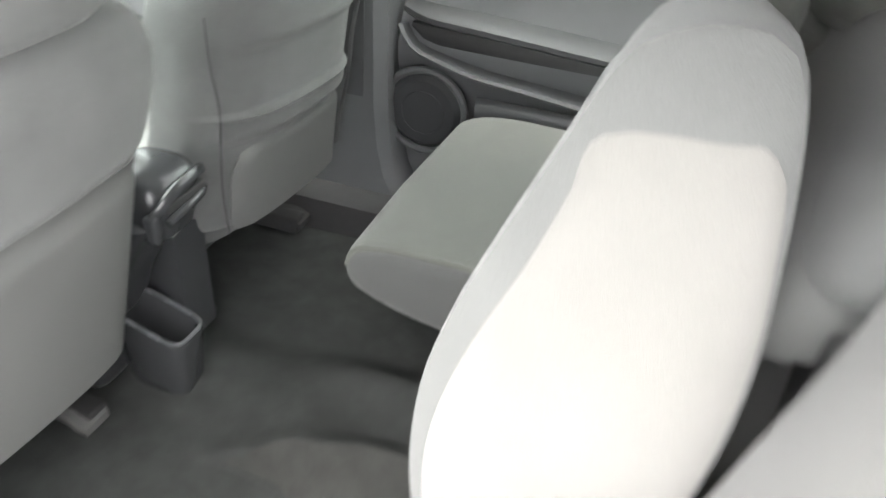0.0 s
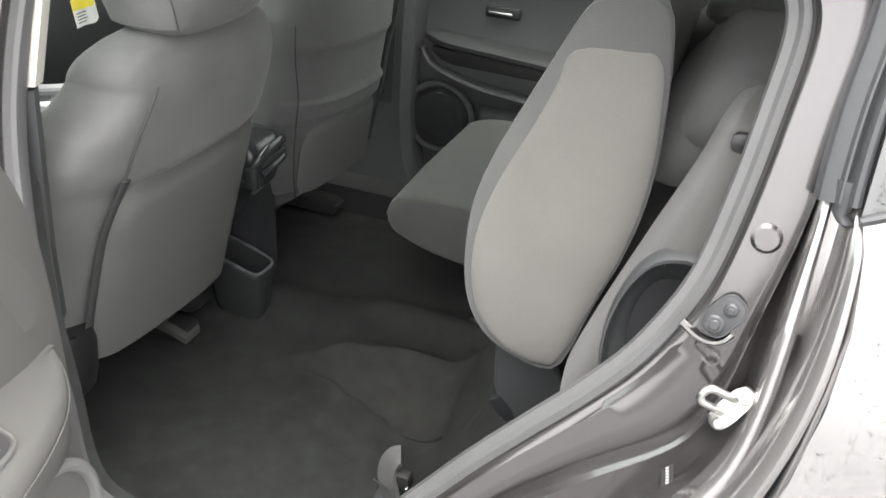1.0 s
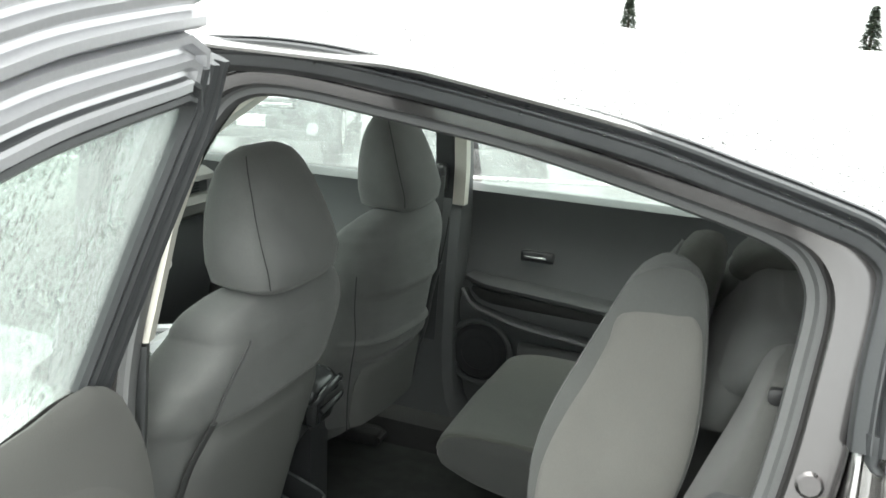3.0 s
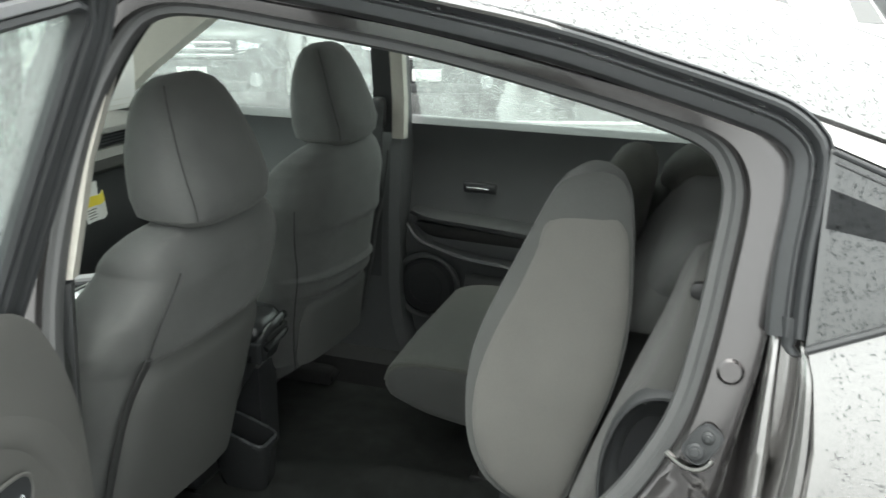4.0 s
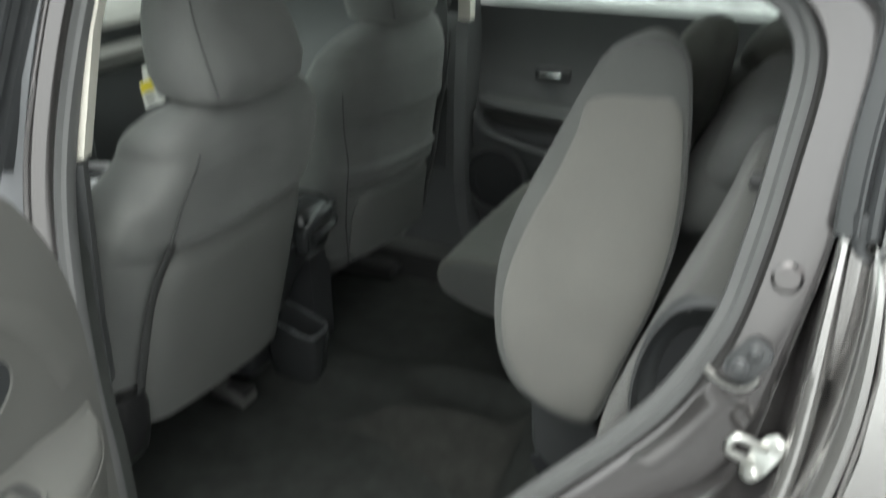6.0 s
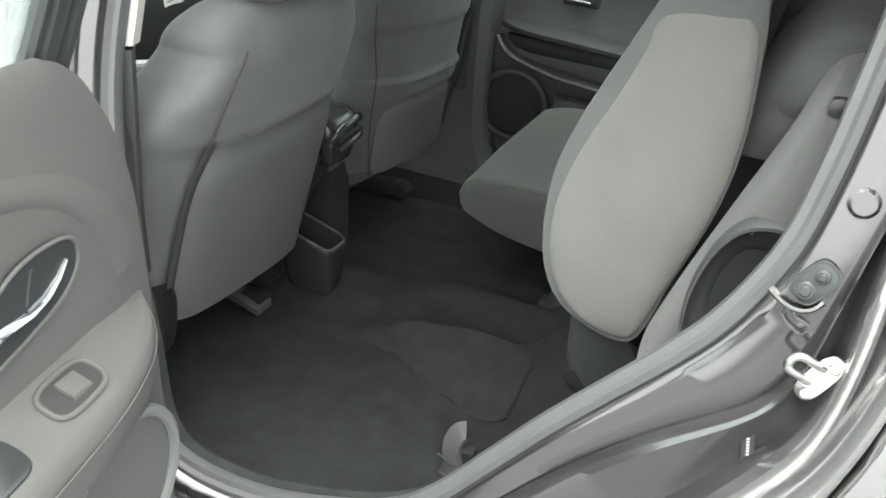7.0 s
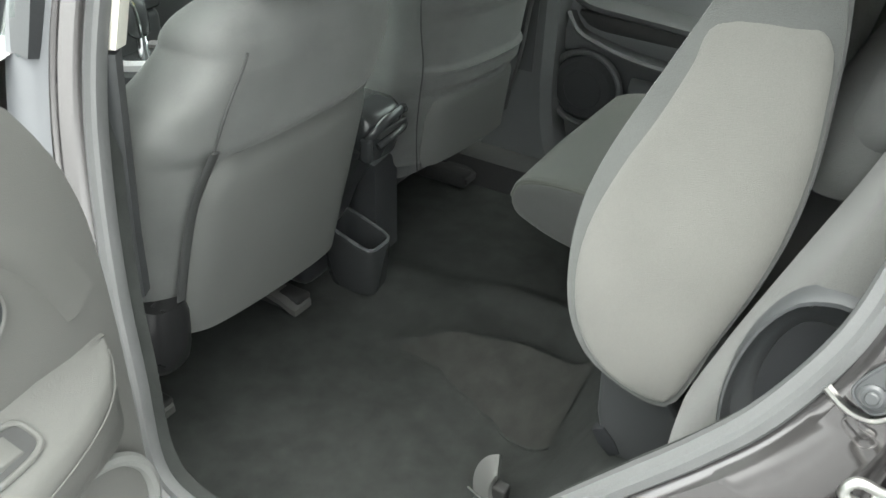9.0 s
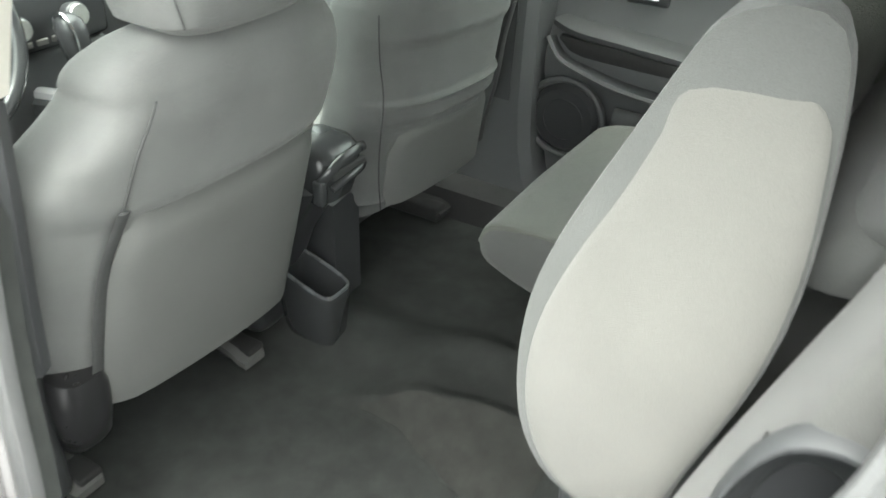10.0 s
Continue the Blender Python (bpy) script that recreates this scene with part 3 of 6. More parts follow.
at = mount((0.2645, body_y(0.989) - 0.001, 0.989), (-0.1, -0.95, 0.28), turn=-32)
sw = part("door_switch", plate([(0.0135 * math.copysign(abs(math.cos(t)) ** 0.6, math.cos(t)), 0.0215 * math.copysign(abs(math.sin(t)) ** 0.6, math.sin(t))) for t in [2 * math.pi * i / 28 for i in range(28)]], lambda u, v, w: at @ Vector((u, v, 0.0030 - w)), 0.006, 0.0015), PLASTIC, car, "black door switch plate")
part("switch_rim", sweep([at @ Vector((0.0135 * math.copysign(abs(math.cos(t)) ** 0.6, math.cos(t)), 0.0215 * math.copysign(abs(math.sin(t)) ** 0.6, math.sin(t)), 0.0025)) for t in [2 * math.pi * i / 36 for i in range(36)]], ring(0.0014, 6), at.to_3x3() @ Vector((0, 0, 1)), closed=True), RUBBER, sw)
for v, r, hgt, nm in ((-0.0105, 0.0092, 0.008, "switch_button"), (0.0095, 0.0068, 0.009, "screw_boss")):
    b = part(nm, disc(at @ Vector((0, v, hgt)), at.to_3x3() @ Vector((0, 0, 1)), r, hgt, n=24, bevel=0.002), RUBBER, sw)
    part("cap", disc(at @ Vector((0, v, hgt + 0.003)), at.to_3x3() @ Vector((0, 0, 1)), r * 0.55, 0.004, n=16, bevel=0.001), GLOSS if v > 0 else PLASTIC, b)
edge_pts = [Vector((x, body_y(z) - 0.001, z)) for x, z in ((0.229, 0.9745), (0.240, 0.967), (0.251, 0.9625), (0.262, 0.9625), (0.270, 0.967), (0.275, 0.974))]
part("pressed_edge", sweep(spline(edge_pts, 24), [(-0.0045, 0.003), (-0.002, -0.0008), (0.0012, -0.0016), (0.003, 0.003)], (0, 1, -0.27)), STEEL, car, "bright pressed edge below the switch")
at3 = mount((0.258, body_y(0.949) + 0.0005, 0.949), (-0.05, -0.96, 0.27), turn=-25)
mark = [(-0.013, 0.004), (-0.008, 0.008), (-0.003, 0.004), (0.012, 0.005), (0.011, -0.005), (0.002, -0.006), (-0.011, -0.003)]
part("stamped_mark", sweep(spline([at3 @ Vector((u, v, 0.0008)) for u, v in mark], 40, closed=True), ring(0.0009, 6), (0, 1, -0.3), closed=True), JAMB, car, "stamped outline on the jamb")
at4 = mount((0.291, 0.1985, 0.912), (-0.30, -0.87, 0.38), turn=-24)
strk = part("striker", plate([(0.011 * math.copysign(abs(math.cos(t)) ** 0.7, math.cos(t)), 0.026 * math.copysign(abs(math.sin(t)) ** 0.7, math.sin(t))) for t in [2 * math.pi * i / 28 for i in range(28)]], lambda u, v, w: at4 @ Vector((u, v, 0.003 - w)), 0.006, 0.0015), STEEL, car, "zinc door striker with a loop")
lp = spline([at4 @ Vector(p) for p in ((-0.003, 0.009, 0.0), (-0.010, 0.009, 0.012), (-0.020, 0.008, 0.024), (-0.024, 0.004, 0.027), (-0.024, -0.005, 0.027), (-0.020, -0.009, 0.024), (-0.010, -0.009, 0.012), (-0.003, -0.009, 0.0))], 40)
part("striker_loop", sweep(lp, ring(0.0042, 10), at4.to_3x3() @ Vector((0, 1, 0.2))), STEEL, strk)
for v in (-0.0175, 0.0175):
    part("bolt", disc(at4 @ Vector((0.003, v, 0.008)), at4.to_3x3() @ Vector((0, 0, 1)), 0.0062, 0.007, n=8, bevel=0.0015), STEEL, strk)
at5 = mount((0.2510, 0.1940, 0.8135), (0.28, -0.955, 0.06), turn=10)
lab = part("label_plate", rbox((-0.0062, -0.0175, -0.006), (0.0062, 0.0175, 0.0010), 0.0004, 1, m=at5), INK, car, "small black label with white print")
for i in range(7):
    part("print_bar", rbox((-0.0014, -0.0130 + 0.0038 * i, 0.001), (0.0016, -0.0112 + 0.0038 * i, 0.0013), 0.0001, 1, m=at5), WHITE, lab)

# sill and rocker below the opening, front body side, far side and tail: plain shells that close the car
part("rocker_panel", thick(grid(lambda u, v: Vector((-0.72 + 1.1 * u, [0.06, 0.03, 0.05, 0.12][round(v * 3)], [0.46, 0.40, 0.24, 0.12][round(v * 3)])), 8, 3), 0.004), PAINT, car)
part("b_pillar", rbox((-0.735, 0.24, 0.42), (-0.655, 0.30, 1.05), 0.02, 3), PLASTIC, car)
part("b_pillar_trim", loft([[Vector(p) for p in ((-0.665 + dx, y0, z - 0.012), (-0.577 + dx, y0 + 0.012, z), (-0.583 + dx, y0 + 0.032, z), (-0.665 + dx, y0 + 0.04, z))] for dx, y0, z in ((0.0, 0.275, 1.04), (0.02, 0.31, 1.2), (0.055, 0.345, 1.34), (0.10, 0.365, 1.41))]), BEIGE, car, "pale upper pillar trim")
part("b_pillar_lower_trim", loft([[Vector(p) for p in ((-0.665, y0 - 0.01, z), (-0.590 + dx, y0 + 0.002, z), (-0.580 + dx, y0 + 0.012, z), (-0.590 + dx, y0 + 0.030, z), (-0.665, y0 + 0.04, z))] for dx, y0, z in ((0.018, 0.235, 0.72), (0.006, 0.248, 0.80), (0.0, 0.262, 0.90), (0.0, 0.275, 1.034))]), PLASTIC, car, "dark grey lower pillar trim")
# front door with its window opening, closed
fd = part("front_door", loft([[Vector((x, body_y(z) - 0.03 + d, z)) for x in (-1.75, -0.68)] for z, d in ((0.2, 0.0), (0.45, -0.03), (0.8, -0.04), (1.02, -0.03), (1.04, 0.03), (0.7, 0.06), (0.3, 0.06))], closed=False), PAINT, car, "closed front door")
part("window_frame", sweep(spline([(-1.72, 0.22, 1.03), (-1.35, 0.27, 1.27), (-1.0, 0.31, 1.40), (-0.70, 0.32, 1.43), (-0.66, 0.28, 1.2), (-0.67, 0.24, 1.03)], 40), [(-0.018, -0.015), (0.018, -0.015), (0.018, 0.015), (-0.018, 0.015)], (0, 1, -0.27)), RUBBER, fd)
bm = bmesh.new()
bm.faces.new([bm.verts.new(p) for p in ((-1.72, 0.226, 1.03), (-1.35, 0.272, 1.27), (-1.0, 0.305, 1.40), (-0.70, 0.312, 1.43), (-0.66, 0.268, 1.2), (-0.67, 0.226, 1.03))])
part("window_pane", thick(bm, 0.004), WETGLASS, fd, "front door glass wet with rain", smooth=False).visible_shadow = False

# rain beads
random.seed(3)


def normal_of(f, u, v):
    e = 0.004
    n = (f(u + e, v) - f(u - e, v)).cross(f(u, v + e) - f(u, v - e))
    return n.normalized()


def bead_part(name, spots, rmin, rmax, parent, label):
    me = beads(spots, rmin, rmax)
    me.materials.append(WATER)
    ob = new(name, me)
    ob.parent = parent
    tagged(ob, label, kind="stuff")


spots = []
for _ in range(8000):
    u, v = 0.25 + 0.5 * random.random(), 0.01 + 0.33 * random.random() ** 1.4
    n = normal_of(roof_at, u, v)
    spots.append((roof_at(u, v), n if n.z > 0 else -n))
bead_part("rain_on_roof", spots, 0.0006, 0.0019, car, "clear rain beads on the roof")
spots = []
for _ in range(6000):
    u, v = 0.01 + 0.35 * random.random(), 0.45 + 0.54 * random.random()
    n = normal_of(quarter, u, v)
    spots.append((quarter(u, v), n if n.y < 0 else -n))
bead_part("rain_on_wing", spots, 0.0006, 0.0017, car, "clear rain beads on the wing")
spots = []
for _ in range(2600):
    u = 0.352 + 0.2 * random.random() ** 1.3
    lo, hi = 1.118 + (u - 0.349) * 0.44, 1.295 - (u - 0.352) * 0.37
    if hi > lo:
        v = lo + (hi - lo) * random.random()
        spots.append((Vector(qplace(u, v, -0.0012)), Vector((0, -1, 0.27))))
bead_part("rain_on_glass", spots, 0.0005, 0.0014, quarter_window, "clear rain beads on the glass")
spots = []
for _ in range(160):
    p = random.choice(strip[20:80])
    spots.append((p + Vector((0.01 * (random.random() - 0.5), -0.022, 0.012 * (random.random() - 0.3))), Vector((0, -1, 0.4))))
bead_part("rain_on_strip", spots, 0.0012, 0.003, car, "clear rain beads on the weatherstrip")

belt = thing("front_seat_belt", "dark front seat belt with pale tongue", "seat belt")
part("webbing", loft([[Vector((x - 0.02, y, z)), Vector((x + 0.02, y, z)), Vector((x + 0.02, y + 0.002, z)), Vector((x - 0.02, y + 0.002, z))] for x, y, z in ((-0.70, 0.33, 1.22), (-0.725, 0.325, 1.0), (-0.745, 0.315, 0.6), (-0.75, 0.31, 0.44))]), INK, belt)
part("tongue", rbox((-0.735, 0.322, 0.945), (-0.705, 0.338, 0.980), 0.006), PLASTIC, belt, "dark belt tongue cover")
part("tongue_blade", rbox((-0.722, 0.336, 0.955), (-0.700, 0.342, 0.970), 0.002), CHROME, belt, "bright tongue blade")


# ---- far side of the cabin ----
fdoor = thing("far_rear_door", "dark plastic rear door trim with armrest and speaker, closed", "car door")
part("door_panel", loft([[Vector((x, y, z)) for x in [-0.60 + 0.9 * i / 20 for i in range(21)]] for z, y in ((0.30, 1.60), (0.36, 1.61), (0.64, 1.615), (0.68, 1.60), (0.72, 1.60), (0.80, 1.635), (0.9, 1.66), (1.0, 1.655), (1.045, 1.64), (1.06, 1.665), (1.06, 1.70), (0.3, 1.72))], closed=False), DOORSKIN, fdoor)
arm = [Vector(p) for p in ((-0.56, 1.615, 0.795), (-0.50, 1.590, 0.786), (-0.40, 1.580, 0.782), (-0.27, 1.575, 0.775), (-0.1, 1.57, 0.765), (0.15, 1.57, 0.755))]
part("armrest", sweep(spline(arm, 30), [(-0.012, -0.004), (-0.006, -0.012), (0.004, -0.012), (0.010, -0.004), (0.016, 0.03), (0.018, 0.06), (-0.02, 0.06)], (0, 1, 0)), ARMDARK, fdoor, "padded armrest ledge")
# no hollow here: a raised black strip paints the grip recess's shade
part("grip_shade", loft([[Vector((x, y, zc + dz)) for y, dz in ((1.612, h), (1.603, 0.7 * h), (1.600, 0.0), (1.603, -0.7 * h), (1.612, -h))] for x, zc, h in ((-0.545, 0.762, 0.006), (-0.52, 0.750, 0.020), (-0.47, 0.742, 0.028), (-0.38, 0.735, 0.032), (-0.2, 0.725, 0.034), (0.1, 0.71, 0.034))], closed=False), INK, fdoor, "black strip painting the shade of the grip recess")
lower = [Vector(p) for p in ((-0.57, 1.60, 0.76), (-0.535, 1.585, 0.722), (-0.47, 1.575, 0.702), (-0.38, 1.568, 0.684), (-0.25, 1.565, 0.672), (-0.1, 1.56, 0.658), (0.15, 1.56, 0.64))]
part("pocket_rail", sweep(spline(lower, 30), [(-0.006, -0.006), (0.0, -0.012), (0.006, -0.006), (0.009, 0.04), (-0.009, 0.04)], (0, 1, 0)), DOORSKIN, fdoor)
spk = part("speaker_grille", disc((-0.505, 1.575, 0.578), (0, -1, 0), 0.085, 0.03, n=40, bevel=0.012), PLASTIC, fdoor, "round black speaker grille")
part("speaker_ring", sweep([Vector((-0.505 + 0.095 * math.cos(a), 1.585, 0.578 + 0.095 * math.sin(a))) for a in [2 * math.pi * i / 48 for i in range(48)]], ring(0.009, 8), (0, 1, 0), closed=True), DOORSKIN, spk)
part("map_pocket", loft([[Vector((x, y, z)) for z, y in ((0.635, 1.585), (0.62, 1.572), (0.56, 1.566), (0.50, 1.568), (0.46, 1.585))] for x in (-0.385, -0.37, -0.1, 0.1)], closed=False), PLASTIC, fdoor, "dark map pocket beside the speaker")
part("speaker_cone", disc((-0.505, 1.5735, 0.578), (0, -1, 0), 0.052, 0.004, n=32, bevel=0.003), PLASTIC, spk)
part("sill_badge", rbox((-0.478, 1.535, 0.428), (-0.470, 1.542, 0.462), 0.002, m=None), CHROME, fdoor, "small bright trim edge")
hb = part("handle_bezel", rbox((-0.42, 1.645, 0.855), (-0.32, 1.665, 0.888), 0.008), PLASTIC, fdoor)
part("door_handle", rbox((-0.405, 1.632, 0.868), (-0.34, 1.648, 0.876), 0.0035), CHROME, hb, "chrome inner door handle")

ffront = thing("far_front_door", "dark plastic front door trim, closed", "car door")
part("door_panel", loft([[Vector((x, y, z)) for x in (-1.75, -1.2, -0.72)] for z, y in ((0.30, 1.60), (0.62, 1.61), (0.68, 1.58), (0.75, 1.6), (0.9, 1.65), (1.0, 1.645), (1.035, 1.63), (1.05, 1.66), (1.05, 1.70), (0.3, 1.72))], closed=False), DOORSKIN, ffront)

far = thing("far_body_side", "grey car body side with pillars and rain-beaded windows", "car side")
part("outer_skin", loft([[Vector((x, y, z)) for x in (-1.9, -0.6, 0.4, 1.45)] for z, y in ((0.12, 1.66), (0.3, 1.74), (0.6, 1.75), (0.9, 1.73), (1.05, 1.71), (1.06, 1.69))], closed=False), PAINT, far)
part("pillar_lower", loft([[Vector(p) for p in ((-0.74 - f, 1.70, z), (-0.74 - f, y + 0.03, z), (-0.71 - f, y, z), (-0.60 + g, y, z), (-0.578 + g, y + 0.025, z), (-0.575 + g, 1.70, z))] for z, y, f, g in ((0.30, 1.50, 0.10, 0.10), (0.345, 1.505, 0.085, 0.085), (0.38, 1.512, 0.05, 0.052), (0.43, 1.518, 0.022, 0.026), (0.50, 1.52, 0.006, 0.010), (0.60, 1.52, 0.0, 0.002), (0.8, 1.525, 0.0, 0.0), (1.0, 1.54, 0.0, 0.0), (1.03, 1.56, 0.0, 0.0))]), DOORSKIN, far, "dark pillar trim flaring into the sill")
part("pillar_upper", loft([[Vector((x0, y, z)), Vector((x1, y, z)), Vector((x1, y + 0.06, z)), Vector((x0, y + 0.06, z))] for x0, x1, y, z in ((-0.665, -0.565, 1.56, 1.02), (-0.655, -0.565, 1.55, 1.12), (-0.645, -0.56, 1.51, 1.26), (-0.63, -0.54, 1.46, 1.42))]), PLASTIC, far)
part("pillar_trim", loft([[Vector((x0, y, z)), Vector((x1, y - 0.002, z)), Vector((x1, y + 0.03, z)), Vector((x0, y + 0.03, z))] for x0, x1, y, z in ((-0.60, -0.565, 1.55, 1.015), (-0.597, -0.562, 1.545, 1.12), (-0.59, -0.555, 1.505, 1.26), (-0.575, -0.535, 1.455, 1.42))]), BEIGE, far, "pale pillar edge trim")
part("belt_anchor", rbox((-0.645, 1.50, 1.05), (-0.61, 1.54, 1.13), 0.01), PLASTIC, far)
part("seat_belt", loft([[Vector((x - 0.022, y, z)), Vector((x + 0.022, y, z)), Vector((x + 0.022, y + 0.003, z)), Vector((x - 0.022, y + 0.003, z))] for x, y, z in ((-0.63, 1.50, 1.10), (-0.635, 1.51, 0.8), (-0.64, 1.51, 0.62))]), ARMDARK, far, "dark seat belt webbing")
part("window_pane", thick(grid(lambda u, v: Vector((-0.555 + 0.86 * u, 1.675 - 0.16 * v, 1.05 + 0.34 * v)), 2, 2), 0.004), WETGLASS, far, "rear side glass beaded with rain").visible_shadow = False
part("window_pane", thick(grid(lambda u, v: Vector((-1.75 + 1.07 * u, 1.675 - 0.16 * v, 1.04 + 0.36 * v)), 2, 2), 0.004), WETGLASS, far, "front side glass beaded with rain").visible_shadow = False
part("roof_rail", sweep(spline([(-1.75, 1.62, 1.10), (-1.4, 1.56, 1.28), (-1.1, 1.52, 1.375), (-0.8, 1.50, 1.41), (-0.4, 1.50, 1.41), (0.0, 1.51, 1.36), (0.3, 1.53, 1.28), (0.5, 1.56, 1.2)], 50), [(-0.03, -0.03), (0.03, -0.03), (0.03, 0.06), (-0.03, 0.06)], (0, 1, 0.3)), BEIGE, far, "pale trim over the side windows")

# ---- floor ----


def ridge_y(x):
    """Where the carpet's ridge runs across the foot well."""
    return lerp_table([(-0.56, 0.745), (-0.48, 0.762), (-0.396, 0.789), (-0.265, 0.822), (-0.13, 0.818), (0.1, 0.80)], x)


def foot_y(x):
    """The crease at the ridge's foot."""
    return lerp_table([(-0.56, 0.735), (-0.48, 0.748), (-0.424, 0.742), (-0.33, 0.708), (-0.272, 0.684), (-0.20, 0.650), (-0.14, 0.648), (0.1, 0.66)], x)


def floor_z(x, y):
    z = 0.30
    f, r = foot_y(x), ridge_y(x)
    slope = min(1, max(0, (y - f) / max(0.02, r - f)))
    z += 0.075 * smooth(-0.60, -0.36, x) * slope * (1 - smooth(0.96, 1.10, y))
    z -= 0.035 * smooth(r, r + 0.06, y) * smooth(-0.5, -0.3, x) * (1 - smooth(0.9, 1.0, y))
    z += 0.045 * smooth(0.80, 0.88, y) * (1 - smooth(0.94, 1.06, y)) * (1 - smooth(-0.62, -0.45, x))
    z += 0.34 * smooth(-0.18, 0.10, x)
    z += 0.10 * (1 - smooth(0.17, 0.27, y)) + 0.10 * smooth(1.5, 1.6, y)
    z += 0.004 * noise.noise(Vector((x * 9, y * 9, 0)))
    return z


def floor_at(x, v):
    near = 0.16 + 0.09 * smooth(-0.22, -0.02, x)
    y = near + (1.62 - near) * v
    return Vector((x, y, floor_z(x, y)))


tagged(part("floor", grid(lambda u, v: floor_at(-1.7 + 2.9 * u, v), 240, 170), CARPET), "charcoal carpet of the car floor", "carpet", kind="structure")
tagged(part("sill_trim", loft([[Vector((x, y, z)) for x in (-0.95, -0.8, -0.6, -0.42)] for y, z in ((1.44, 0.30), (1.455, 0.37), (1.48, 0.388), (1.58, 0.392), (1.60, 0.36))], closed=False), INK), "dark plastic sill trim beside the carpet", "trim", kind="structure")
# a loose fold of carpet beside the latch
def fold_at(u, v):
    x = -0.50 + 0.37 * u
    a, b = foot_y(x), ridge_y(x)
    y = a + 0.002 + (b - a - 0.004) * v
    x += 0.012 * v * u
    return Vector((x, y, floor_z(x, y) + 0.004 + 0.004 * math.sin(math.pi * v) * u + 0.0015 * noise.noise(Vector((x * 25, y * 25, 3)))))


carpet_fold = thing("carpet_flap", "loose charcoal carpet flap raised beside the latch", "carpet")
part("flap", grid(fold_at, 60, 30), FLAP, carpet_fold)
part("flap_edge", sweep([fold_at(i / 40, 0.0) for i in range(41)], ring(0.003, 6), (0, 0, 1)), CARPET, carpet_fold, "bound edge of the flap")
hook = thing("floor_latch", "grey metal seat latch bolted to the carpet", "latch")
hook_w = Vector((0.90, -0.36, 0.10)).normalized()
hook_path = spline([(-0.158, 0.490, 0.300), (-0.168, 0.496, 0.325), (-0.176, 0.503, 0.348), (-0.176, 0.510, 0.370), (-0.168, 0.516, 0.386), (-0.158, 0.520, 0.391)], 22)
part("hook", sweep(hook_path, [(-0.004, -0.019), (0.003, -0.021), (0.008, -0.017), (0.009, 0.0), (0.008, 0.017), (0.003, 0.021), (-0.004, 0.019)], hook_w), HOOKGREY, hook, "pale grey curved latch cover")
part("hook_joint", sweep([hook_path[8] + hook_w * (-0.021 + 0.042 * i / 6) + Vector((-0.0085, -0.006, 0.001)) for i in range(7)], ring(0.0016, 6), (0, 0, 1)), STEEL, hook, "bright joint line")
part("hook_slot", rbox((-0.012, -0.006, -0.016), (0.012, 0.016, 0.016), 0.004, m=Matrix.Translation((-0.146, 0.503, 0.350))), INK, hook, "dark latch slot")
part("pin", rbox((-0.136, 0.484, 0.345), (-0.130, 0.492, 0.355), 0.002), CHROME, hook)
part("foot", rbox((-0.195, 0.485, 0.285), (-0.12, 0.545, 0.310), 0.005), PLASTIC, hook)


